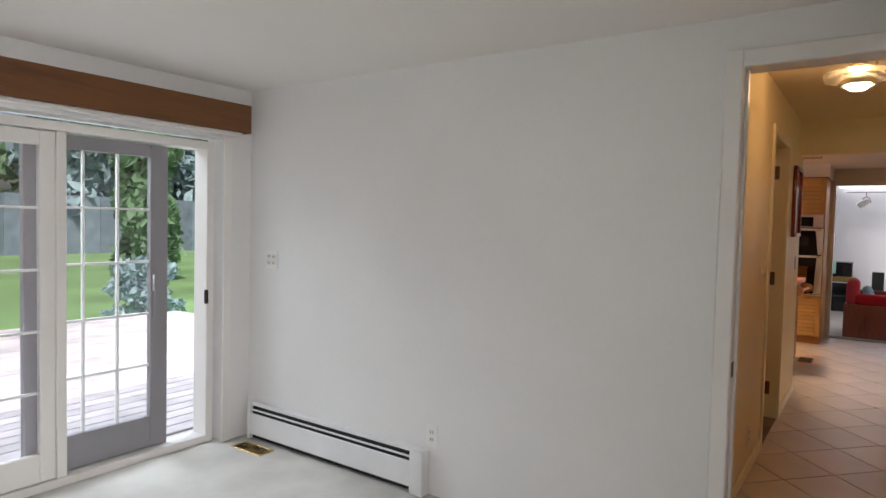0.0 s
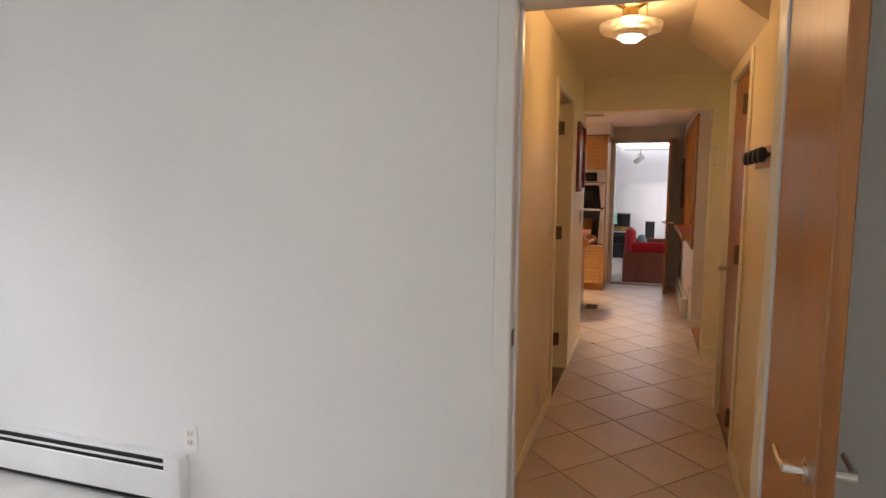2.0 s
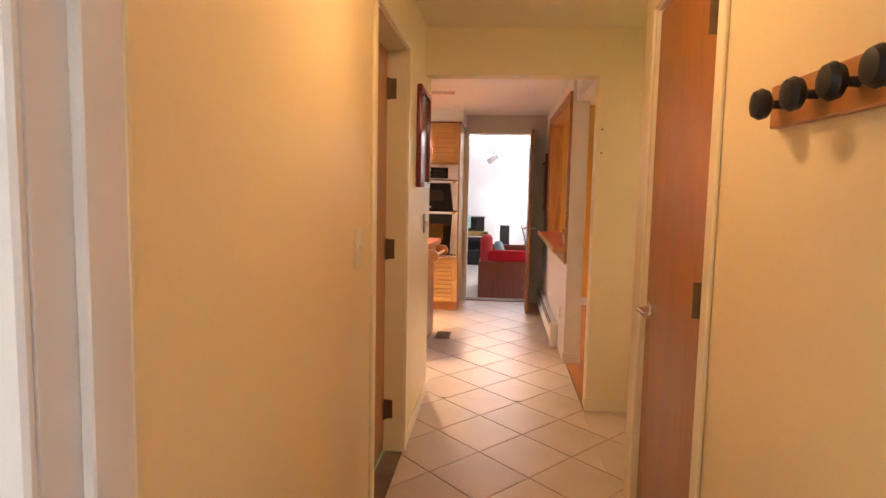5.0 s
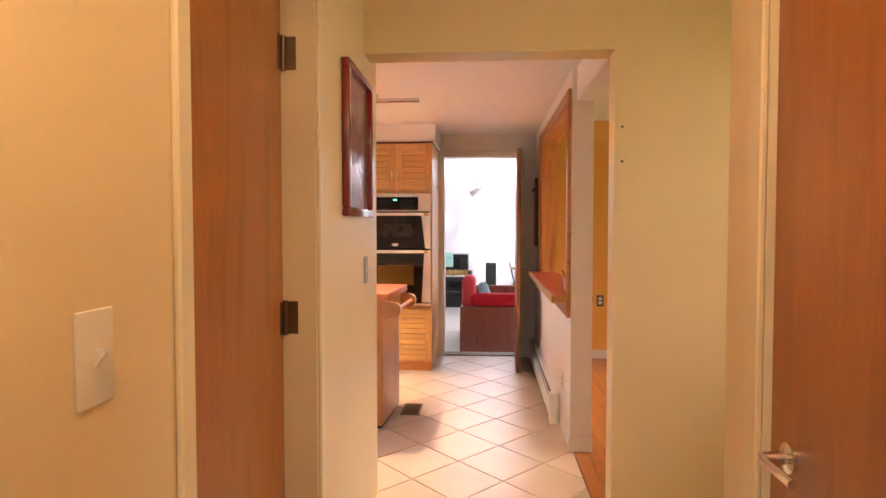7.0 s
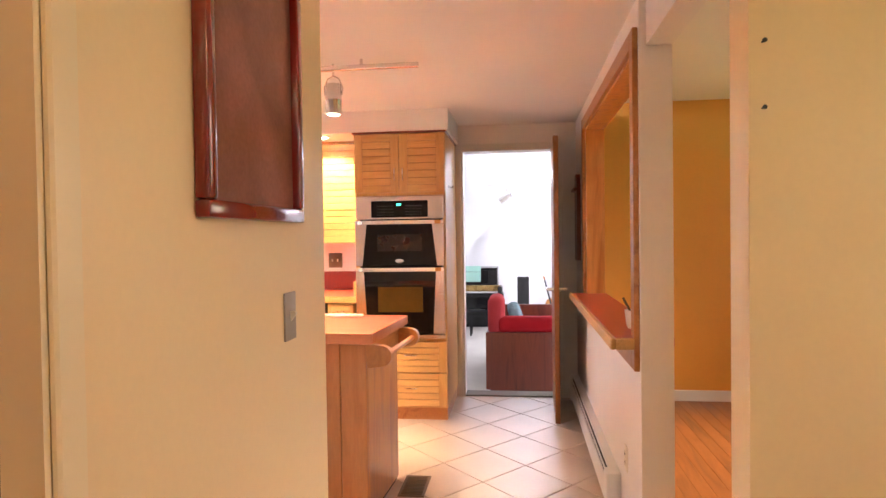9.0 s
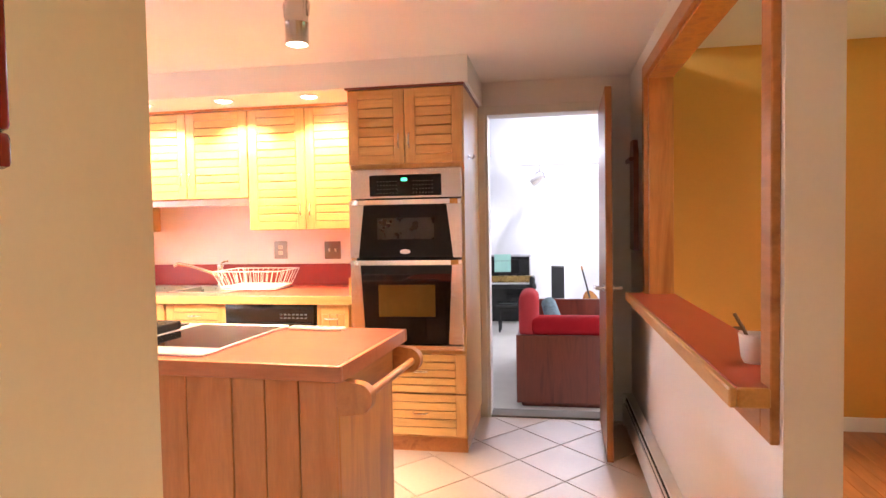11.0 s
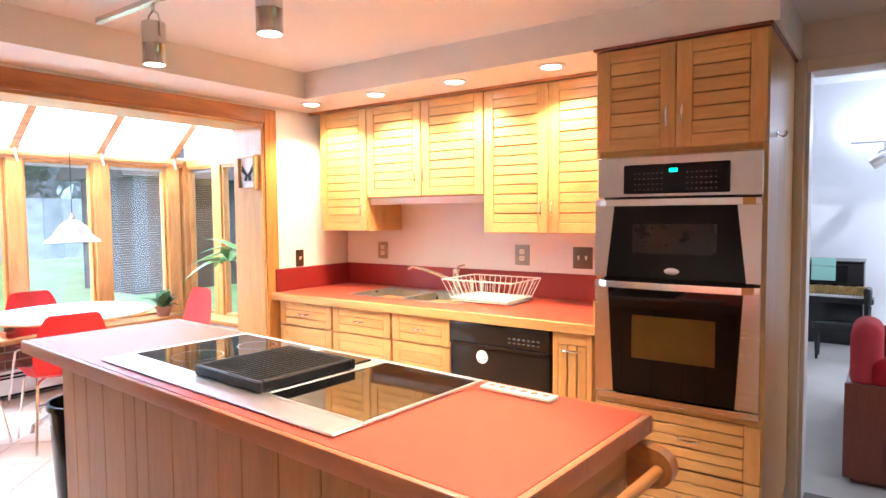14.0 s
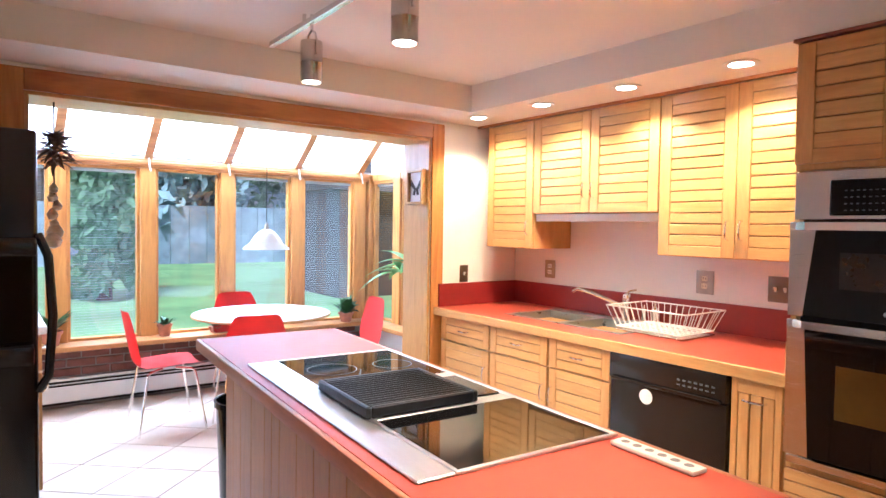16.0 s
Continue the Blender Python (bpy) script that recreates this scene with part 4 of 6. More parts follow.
def front(parent, name, x0, x1, z0, z1, y, slat, stile, rail, pull_at, vertical=False, left=True, right=True):
    """A slatted oak door or drawer front whose face is at y, in local coordinates of its cabinet."""
    t = 0.02
    sl, sr = stile if left else 0.0, stile if right else 0.0
    # backing darker than the oak: shade between slats is put into its colour
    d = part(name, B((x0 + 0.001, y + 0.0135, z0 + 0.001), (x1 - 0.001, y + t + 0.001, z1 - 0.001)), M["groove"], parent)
    if sl:
        part("stile", B((x0, y, z0), (x0 + sl, y + t, z1), 0.002), M["oak_z"], d)
    if sr:
        part("stile", B((x1 - sr, y, z0), (x1, y + t, z1), 0.002), M["oak_z"], d)
    if rail:
        part("rail", B((x0 + sl, y, z1 - rail), (x1 - sr, y + t, z1), 0.002), M["oak"], d)
        part("rail", B((x0 + sl, y, z0), (x1 - sr, y + t, z0 + rail), 0.002), M["oak"], d)
    a, b = z0 + rail, z1 - rail
    if vertical:
        n = max(2, round((x1 - x0 - sl - sr) / slat))
        w = (x1 - x0 - sl - sr) / n
        for i in range(n):
            xa = x0 + sl + w * i
            part("slat", B((xa + 0.003, y + 0.001, a + 0.002), (xa + w - 0.003, y + 0.013, b - 0.002), 0.003), M["oak_z"], d)
    else:
        n = max(2, round((b - a) / slat))
        w = (b - a) / n
        for i in range(n):
            za = a + w * i
            part("slat", B((x0 + sl + 0.001, y + 0.001, za + 0.0022), (x1 - sr - 0.001, y + 0.013, za + w - 0.0022), 0.003), M["oak"], d)
    if pull_at:
        pull(d, pull_at[0], y, pull_at[1], pull_at[2])
    return d


def carcass(parent, x0, x1, z0, z1, y0, y1, mat="oak_z"):
    part("body", B((x0, y0, z0), (x1, y1, z1), 0.002), M[mat], parent)


UZ0, UZ1 = 1.305, 2.10
YU = 9.545
cab = thing("wall_cabinet", at(-3.03, YU, UZ0), "golden oak wall cabinet with one slatted door", "cabinet", "wall cabinets")
carcass(cab, 0, 0.425, 0, 0.795, 0.022, YN - YU)
front(cab, "door", 0.002, 0.423, 0.004, 0.79, 0, 0.052, 0.06, 0.05, (0.392, 0.13, True))
cab = thing("wall_cabinet", at(-2.602, YU, 1.52), "golden oak wall cabinet with two short slatted doors", "cabinet", "wall cabinets")
carcass(cab, 0, 0.885, 0, 0.58, 0.022, YN - YU)
front(cab, "door", 0.002, 0.44, 0.004, 0.575, 0, 0.052, 0.06, 0.05, (0.412, 0.13, True))
front(cab, "door", 0.444, 0.883, 0.004, 0.575, 0, 0.052, 0.06, 0.05, (0.472, 0.13, True))
part("light_rail", B((0.0, 0.03, -0.045), (0.885, 0.05, -0.001), 0.002), M["plastic"], cab, "cream painted light rail")
cab = thing("wall_cabinet", at(-1.714, YU, UZ0), "golden oak wall cabinet with two tall slatted doors", "cabinet", "wall cabinets")
carcass(cab, 0, 0.795, 0, 0.795, 0.022, YN - YU)
front(cab, "door", 0.002, 0.396, 0.004, 0.79, 0, 0.052, 0.06, 0.05, (0.366, 0.13, True))
front(cab, "door", 0.400, 0.793, 0.004, 0.79, 0, 0.052, 0.06, 0.05, (0.43, 0.13, True))
solid("trim", B((-3.13, 9.535, 2.10), (-0.92, 9.56, 2.115)), M["casing_y"], "thin wooden moulding over the cabinets", "trim")

# tall oven cabinet
OX0, OX1, OY = -0.892, -0.222, 9.14
tall = thing("oven_cabinet", at(OX0, OY, 0), "tall golden oak cabinet that houses two wall ovens", "cabinet")
w = OX1 - OX0
for x in (0, w - 0.02):
    part("side_panel", B((x, 0.022, 0.10), (x + 0.02, YN - OY, 2.10), 0.002), M["oak_z"], tall)
part("upper_box", B((0.02, 0.022, 1.65), (w - 0.02, YN - OY, 2.10)), M["oak_z"], tall)
part("lower_box", B((0.02, 0.022, 0.10), (w - 0.02, YN - OY, 0.605)), M["oak_z"], tall)
part("back_panel", B((0.02, 0.60, 0.605), (w - 0.02, 0.62, 1.65)), M["oak_z"], tall)
part("cornice", B((-0.01, -0.008, 2.10), (w + 0.01, YN - OY, 2.112), 0.002), M["mahogany"], tall, "thin dark top strip")
part("toe_kick", B((0.01, 0.07, 0), (w - 0.01, YN - OY, 0.10)), M["casing_y"], tall)
front(tall, "door", 0.004, w / 2 - 0.002, 1.672, 2.092, 0, 0.05, 0.06, 0.05, (w / 2 - 0.03, 1.80, True))
front(tall, "door", w / 2 + 0.002, w - 0.004, 1.672, 2.092, 0, 0.05, 0.06, 0.05, (w / 2 + 0.03, 1.80, True))
front(tall, "drawer", 0.004, w - 0.004, 0.362, 0.585, 0, 0.045, 0.06, 0.0, (w * 0.6, 0.49, False), left=False)
front(tall, "drawer", 0.004, w - 0.004, 0.115, 0.356, 0, 0.045, 0.06, 0.0, (w * 0.6, 0.25, False), left=False)

oven = thing("double_wall_oven", at(OX0 + 0.012, OY - 0.004, 0.61), "stainless steel double wall oven with black glass doors", "oven")
ow = w - 0.024
part("case", B((0.02, 0.03, 0.0), (ow - 0.02, 0.55, 1.03)), M["shadow"], oven)
part("bottom_trim", B((0, -0.005, 0), (ow, 0.03, 0.03), 0.003), M["steel"], oven)
bm = B((0, 0.0, 0.865), (ow, 0.03, 1.035), 0.004)
part("control_panel", bm, M["steel"], oven)
cg = part("control_glass", B((0.115, -0.006, 0.88), (ow - 0.115, 0.004, 1.0), 0.004), M["blackglass"], oven, "black control glass")
part("display", B((ow / 2 - 0.02, -0.0075, 0.965), (ow / 2 + 0.012, -0.006, 0.98)), M["led"], cg, "green digits")
for r in range(4):
    for c in range(7):
        for s in (-1, 1):
            xk = ow / 2 + s * (0.05 + 0.018 * c)
            part("key", B((xk - 0.004, -0.0068, 0.895 + 0.022 * r), (xk + 0.004, -0.0061, 0.899 + 0.022 * r)), M["keyprint"], cg)


def oven_door(z0, z1, amber_pane):
    lo, hi = (0.082, 0.058) if amber_pane else (0.050, 0.085)
    gb = prism(bmesh.new(), [(lo, -0.026, z0 + 0.004), (ow - lo, -0.026, z0 + 0.004), (ow - hi, -0.026, z1), (hi, -0.026, z1)], (0, 0.04, 0))
    d = part("oven_door", gb, M["blackglass"], oven, "black glass oven door with steel sides")
    for s in (0, 1):
        xs = [0, lo, hi] if s == 0 else [ow, ow - lo, ow - hi]
        part("steel_side", prism(bmesh.new(), [(xs[0], -0.024, z0), (xs[1], -0.024, z0), (xs[2], -0.024, z1), (xs[0], -0.024, z1)], (0, 0.045, 0)), M["steel"], d)
    hh = z1 - z0
    # amber window in the lower door, brown in the upper
    part("window", B((ow * 0.25, -0.0275, z0 + hh * 0.34), (ow * 0.76, -0.0262, z0 + hh * 0.74), 0.0006), M["ovenpane" if amber_pane else "dimpane"], d, "dim oven window")
    bar = bmesh.new()
    pts = [(0.02, -0.03, 0), (0.06, -0.055, 0), (ow / 2, -0.062, 0), (ow - 0.06, -0.055, 0), (ow - 0.02, -0.03, 0)]
    for p, q in zip(pts, pts[1:]):
        prism(bar, [(p[0], p[1], z1 - 0.005), (p[0], p[1] + 0.018, z1 - 0.005), (p[0], p[1] + 0.018, z1 + 0.022), (p[0], p[1], z1 + 0.022)], (q[0] - p[0], q[1] - p[1], 0))
    box(bar, (0.0, -0.03, z1 - 0.005), (0.03, 0.0, z1 + 0.022), 0.002)
    box(bar, (ow - 0.03, -0.03, z1 - 0.005), (ow, 0.0, z1 + 0.022), 0.002)
    part("handle", bar, M["chrome"], d, "broad bowed steel handle")
    return d


d1 = oven_door(0.04, 0.495, True)
d2 = oven_door(0.53, 0.835, False)
part("badge", lathe([(0, 0), (0.03, 0), (0.03, 0.003), (0, 0.004)], 20), M["chrome"], d2, "small oval badge").matrix_basis = Matrix.Translation((ow / 2, -0.027, 0.565)) @ Euler((radians(90), 0, 0)).to_matrix().to_4x4() @ Matrix.Diagonal((1, 0.45, 1, 1))

hook = thing("wall_hook", at(OX1, 9.35, 1.72), "small chrome double hook on the side of the oven cabinet", "hook")
part("plate", B((0, -0.012, -0.012), (0.004, 0.012, 0.012), 0.001), M["chrome"], hook)
for w_ in (-1, 1):
    part("prong", T([(0.003, 0.006 * w_, 0.0), (0.018, 0.010 * w_, -0.010), (0.030, 0.018 * w_, -0.006), (0.034, 0.024 * w_, 0.008)], 0.0035, 8), M["chrome"], hook)

# base cabinets
YB = 9.215
bases = [(-3.09, -2.607, "R"), (-2.603, -2.134, "R"), (-2.130, -1.722, "L")]
for x0, x1, side in bases:
    cab = thing("base_cabinet", at(x0, YB, 0), "golden oak base cabinet with a slatted drawer over a slatted door", "cabinet", "base cabinets")
    ww = x1 - x0
    carcass(cab, 0, ww, 0.10, 0.868, 0.022, YN - YB)
    part("toe_kick", B((0.005, 0.07, 0), (ww - 0.005, 0.09, 0.10)), M["shadow"], cab)
    front(cab, "drawer", 0.006, ww - 0.006, 0.705, 0.855, 0, 0.05, 0.05, 0.0, (ww / 2, 0.785, False))
    front(cab, "door", 0.006, ww - 0.006, 0.115, 0.698, 0, 0.06, 0.05, 0.04, (ww - 0.03 if side == "R" else 0.03, 0.56, True))
cab = thing("base_cabinet", at(-1.135, YB, 0), "narrow golden oak base cabinet with upright slats", "cabinet", "base cabinets")
carcass(cab, 0, 0.205, 0.10, 0.868, 0.022, YN - YB)
part("toe_kick", B((0.005, 0.07, 0), (0.2, 0.09, 0.10)), M["shadow"], cab)
front(cab, "door", 0.004, 0.201, 0.115, 0.855, 0, 0.047, 0.026, 0.055, (0.10, 0.775, False), vertical=True)

dw = thing("dishwasher", at(-1.718, YB - 0.01, 0), "black built-in dishwasher with a round white sticker", "dishwasher")
part("door", B((0.004, 0, 0.11), (0.576, 0.03, 0.735), 0.006, 2), M["black"], dw)
cp = part("control_panel", B((0.004, -0.012, 0.74), (0.576, 0.03, 0.862), 0.006, 2), M["black"], dw)
for i in range(7):
    part("button", B((0.36 + 0.026 * i, -0.0135, 0.795), (0.374 + 0.026 * i, -0.0118, 0.803)), M["keyprint"], cp)
    part("button", B((0.36 + 0.026 * i, -0.0135, 0.775), (0.374 + 0.026 * i, -0.0118, 0.781)), M["keyprint"], cp)
part("handle_lip", B((0.02, -0.022, 0.735), (0.56, -0.012, 0.752), 0.003), M["black"], dw)
part("sticker", lathe([(0, 0), (0.034, 0), (0.034, 0.001), (0, 0.001)], 24), M["whiteplastic"], dw, "round white paper sticker").matrix_basis = pose(0.20, 0.0, 0.685, 90, 0, 0)
part("body", B((0.01, 0.03, 0.10), (0.57, 0.6, 0.86)), M["shadow"], dw)
part("toe_kick", B((0.004, 0.06, 0.0), (0.576, 0.08, 0.10)), M["shadow"], dw)

# counter with a hole for the sink
SX0, SX1, SY0, SY1 = -2.62, -1.80, 9.38, 9.80
ct = thing("countertop", at(0, 0, 0), "brick red laminate countertop with a wooden edge", "countertop")
bm = holed_slab((-3.11, 9.195, 0.868), (-0.905, YN, 0.910), SX0, SX1, SY0, SY1)
part("top", bm, M["red_lam"], ct)
part("edge", B((-3.125, 9.175, 0.862), (-0.897, 9.195, 0.911), 0.003), M["oak"], ct, "light wooden edge strip")
part("edge", B((-3.125, 9.195, 0.862), (-3.11, YN, 0.911), 0.003), M["oak_y"], ct, "light wooden edge strip")
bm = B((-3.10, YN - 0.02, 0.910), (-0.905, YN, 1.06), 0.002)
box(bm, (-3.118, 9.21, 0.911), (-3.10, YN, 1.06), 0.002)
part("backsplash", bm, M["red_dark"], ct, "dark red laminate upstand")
part("end_block", B((-0.925, 9.20, 0.911), (-0.897, 9.26, 1.02), 0.004), M["oak_z"], ct, "small wooden end block")

sink = thing("double_sink", at(0, 0, 0.91), "double stainless steel sink set in the counter", "sink")
bm = B((SX0 - 0.02, SY0 - 0.02, 0), (SX1 + 0.02, SY0 + 0.012, 0.004), 0.001)
box(bm, (SX0 - 0.02, SY1 - 0.07, 0), (SX1 + 0.02, SY1 + 0.02, 0.004), 0.001)
for xa, xb in ((SX0 - 0.02, SX0 + 0.012), ((SX0 + SX1) / 2 - 0.02, (SX0 + SX1) / 2 + 0.02), (SX1 - 0.012, SX1 + 0.02)):
    box(bm, (xa, SY0 + 0.012, 0), (xb, SY1 - 0.07, 0.004), 0.001)
part("rim", bm, M["sinksteel"], sink)
for xa, xb in ((SX0 + 0.012, (SX0 + SX1) / 2 - 0.02), ((SX0 + SX1) / 2 + 0.02, SX1 - 0.012)):
    bm = bmesh.new()
    ya, yb = SY0 + 0.012, SY1 - 0.07
    box(bm, (xa, ya, -0.16), (xb, yb, -0.157))
    for a, b in (((xa, ya, -0.157), (xa + 0.003, yb, 0.003)), ((xb - 0.003, ya, -0.157), (xb, yb, 0.003)), ((xa + 0.003, ya, -0.157), (xb - 0.003, ya + 0.003, 0.003)), ((xa + 0.003, yb - 0.003, -0.157), (xb - 0.003, yb, 0.003))):
        box(bm, a, b)
    part("bowl", bm, M["sinksteel"], sink)
fx, fy = -2.06, 9.77
fa = thing("kitchen_faucet", at(fx, fy, 0.914), "chrome single-lever kitchen faucet with a long spout", "faucet")
part("base", lathe([(0, 0), (0.035, 0), (0.035, 0.006), (0.022, 0.015), (0.022, 0.11), (0.026, 0.125), (0.02, 0.15), (0, 0.155)], 24), M["chrome"], fa)
part("spout", T([(-0.01, -0.01, 0.075), (-0.08, -0.05, 0.11), (-0.17, -0.10, 0.15), (-0.24, -0.14, 0.168), (-0.265, -0.155, 0.15)], 0.012, 10, r_end=0.010), M["chrome"], fa)
part("lever", T([(0, 0, 0.15), (0.0, 0.02, 0.165), (0.03, 0.05, 0.175)], 0.006), M["chrome"], fa)
for dx, hh, r in ((0.11, 0.10, 0.015), (0.18, 0.12, 0.02)):
    s = thing("soap_dispenser", at(fx + dx, fy + 0.015, 0.914), "small chrome soap pump beside the faucet", "soap pump")
    part("body", lathe([(0, 0), (r, 0), (r, hh * 0.7), (r * 0.4, hh * 0.8), (r * 0.4, hh), (0, hh)], 18), M["chrome"], s)

rack = thing("dish_rack", at(-1.70, 9.60, 0.914) @ Matrix.Diagonal((0.98, 0.95, 1.05, 1)), "white wire dish rack on a steel tray", "dish rack")
part("tray", B((-0.20, -0.15, 0.0), (0.20, 0.15, 0.008), 0.004), M["steel"], rack)
RW, RD = 0.22, 0.17
for zz, k in ((0.02, 0.86), (0.12, 1.06)):
    part("rim_wire", T([(-RW * k, -RD * k, zz), (RW * k, -RD * k, zz), (RW * k, RD * k, zz), (-RW * k, RD * k, zz)], 0.0035, 6, True), M["wire"], rack)
for i in range(13):
    x = -1 + 2 * i / 12
    part("wire", T([(x * RW * 1.06, -RD * 1.06, 0.12), (x * RW * 0.86, -RD * 0.86, 0.02), (x * RW * 0.86, RD * 0.86, 0.02), (x * RW * 1.06, RD * 1.06, 0.12)], 0.002, 5), M["wire"], rack)
for i in range(8):
    y = -1 + 2 * i / 7
    part("wire", T([(-RW * 1.06, y * RD * 1.06, 0.12), (-RW * 0.86, y * RD * 0.86, 0.022), (RW * 0.86, y * RD * 0.86, 0.022), (RW * 1.06, y * RD * 1.06, 0.12)], 0.002, 5), M["wire"], rack)

plate("outlet", at(-2.78, YN, 1.16), "pale stone-framed outlet over the counter", M["sandstone"], 0.09, 0.12)
plate("outlet", at(-1.66, YN, 1.16), "pewter-framed outlet over the counter", M["pewter"], 0.10, 0.125)
plate("light_switch", at(-1.27, YN, 1.155), "bronze double switch plate over the counter", M["bronze"], 0.12, 0.125, "switch")
plate("light_switch", pose(-3.13, 9.43, 1.12, 0, 0, 90), "dark bronze switch plate by the opening", M["bronze"], kind="switch")
kn = thing("knife_rack", at(-0.925, YN, 1.13), "black-handled knives on a narrow wall rack", "knife rack")
part("strip", B((-0.02, -0.02, -0.03), (0.02, 0, 0.12), 0.003), M["casing"], kn)
for i in range(3):
    part("handle", T([(-0.012 + 0.012 * i, -0.028, 0.02 + 0.02 * i), (-0.012 + 0.012 * i, -0.035, 0.12 + 0.02 * i)], 0.007), M["black"], kn)

# recessed downlights in the soffit
for x in (-2.84, -2.30, -1.74, -1.18):
    r = thing("recessed_downlight", at(x, 9.30, 2.115), "small white recessed downlight, lit", "downlight", "soffit downlights")
    part("ring", lathe([(0.045, 0.0), (0.07, -0.002), (0.072, -0.006), (0.05, -0.008), (0.045, 0.0)], 28), M["whiteplastic"], r)
    part("bulb", lathe([(0, -0.012), (0.03, -0.011), (0.044, -0.004), (0.044, -0.001), (0, -0.001)], 20), M["bulb2"], r, "glowing halogen bulb").visible_shadow = False
    lamp("downlight", 'SPOT', look((x, 9.30, 2.09), (x, 9.66, 0)), 66, (1.0, 0.735, 0.37), 0.025, spot=radians(124), blend=0.55)

# ---- island ----
ISL = at(-0.362, 7.428, 0, -3.8)
isl = thing("kitchen_island", ISL, "kitchen island clad in upright oak boards", "kitchen island")
part("core", B((-2.21, 0.12, 0.06), (-0.085, 0.635, 0.86)), M["shadow"], isl)
rnd = random.Random(3)
for y in (0.10, 0.635):
    x = -2.23
    while x < -0.075:
        e = min(-0.06, x + rnd.choice((0.085, 0.12, 0.15, 0.17)))
        e = -0.06 if -0.06 - e < 0.06 else e
        part("board", B((x + 0.0012, y, 0.02), (e - 0.0012, y + 0.02, 0.862), 0.003), M["island_board"], isl)
        x = e
part("end_panel", B((-0.085, 0.12, 0.02), (-0.06, 0.635, 0.862), 0.003), M["casing"], isl)
part("end_panel", B((-2.23, 0.12, 0.02), (-2.21, 0.635, 0.862), 0.003), M["oak_z"], isl)
part("base_strip", B((-2.22, 0.11, 0.0), (-0.07, 0.645, 0.02)), M["shadow"], isl)
for x in (-1.62, -1.42):
    part("catch", B((x - 0.05, 0.05, 0.848), (x + 0.05, 0.10, 0.861), 0.002), M["bronze"], isl)
top = thing("island_worktop", ISL, "salmon laminate island worktop with a wooden edge", "countertop")
part("top", B((-2.35, 0.02, 0.868), (-0.02, 0.65, 0.911)), M["island_top"], top)
bm = B((-2.37, 0, 0.862), (0, 0.02, 0.912), 0.006, 2)
box(bm, (-2.37, 0.65, 0.862), (0, 0.67, 0.912), 0.006, 2)
box(bm, (-0.02, 0.02, 0.862), (0, 0.65, 0.912), 0.006, 2)
box(bm, (-2.37, 0.02, 0.862), (-2.35, 0.65, 0.912), 0.006, 2)
part("edge", bm, M["island_edge"], top, "rosy wooden edge strip")
tb = thing("towel_bar", ISL, "round wooden towel bar on rounded brackets", "towel bar")
part("apron", B((-0.06, 0.09, 0.762), (-0.036, 0.64, 0.861), 0.003), M["casing_y"], tb)
for y in (0.05, 0.59):
    bm = bmesh.new()
    pts = [(-0.036, y, 0.745), (-0.036, y, 0.858)] + [(0.028 + 0.048 * math.cos(a), y, 0.802 + 0.048 * math.sin(a)) for a in [radians(90 - 18 * k) for k in range(11)]]
    prism(bm, pts, (0, 0.04, 0))
    part("bracket", bm, M["casing_y"], tb)
part("bar", T([(0.040, 0.09, 0.80), (0.040, 0.59, 0.80)], 0.014, 14), M["casing_y"], tb)

hob = thing("cooktop", ISL @ at(0, 0, 0.9115), "stainless downdraft cooktop with two glass zones and a black grill", "cooktop")
CX0, CX1 = -1.73, -0.50
part("front_strip", B((CX0, 0.055, 0), (CX1, 0.15, 0.008), 0.003), M["hobsteel"], hob)
bm = B((CX0, 0.151, 0), (CX1, 0.163, 0.009), 0.002)
box(bm, (CX0, 0.625, 0), (CX1, 0.64, 0.009), 0.002)
for x in (CX0, CX1 - 0.012, -0.905, -1.262):
    box(bm, (x, 0.163, 0), (x + 0.012, 0.625, 0.009), 0.002)
part("frame", bm, M["hobsteel"], hob)
part("glass_zone", B((-0.893, 0.163, 0), (CX1 - 0.012, 0.625, 0.007), 0.001), M["blackglass"], hob, "dark ceramic glass zone")
part("glass_zone", B((CX0 + 0.012, 0.163, 0), (-1.262, 0.625, 0.007), 0.001), M["blackglass"], hob, "dark ceramic glass zone")
for cx, cy, r in ((-1.50, 0.29, 0.085), (-1.48, 0.52, 0.07)):
    part("ring_mark", lathe([(r, 0.0072), (r + 0.003, 0.0076), (r + 0.004, 0.0072), (r, 0.0072)], 36, at=(cx, cy, 0)), M["keyprint"], hob)
part("centre_plate", B((-1.25, 0.163, 0), (-0.905, 0.625, 0.0065), 0.001), M["hobsteel"], hob)
part("control_panel", B((-1.20, 0.53, 0), (-0.95, 0.615, 0.012), 0.003), M["black"], hob)
g = part("grill_tray", box(box(box(B((-1.25, 0.14, 0.009), (-0.905, 0.155, 0.042), 0.004), (-1.25, 0.485, 0.009), (-0.905, 0.50, 0.042), 0.004), (-1.25, 0.155, 0.009), (-1.235, 0.485, 0.042), 0.004), (-0.92, 0.155, 0.009), (-0.905, 0.485, 0.042), 0.004), M["iron"], hob, "black cast iron grill")
part("well", B((-1.235, 0.155, 0.004), (-0.92, 0.485, 0.012)), M["shadow"], g)
for i in range(15):
    x = -1.224 + 0.021 * i
    part("grill_bar", B((x - 0.0032, 0.155, 0.026), (x + 0.0032, 0.485, 0.041), 0.0015), M["iron"], g)
for y in (0.20, 0.25, 0.30, 0.35, 0.40, 0.45):
    part("cross_bar", B((-1.235, y - 0.0025, 0.018), (-0.92, y + 0.0025, 0.0262)), M["iron"], g)
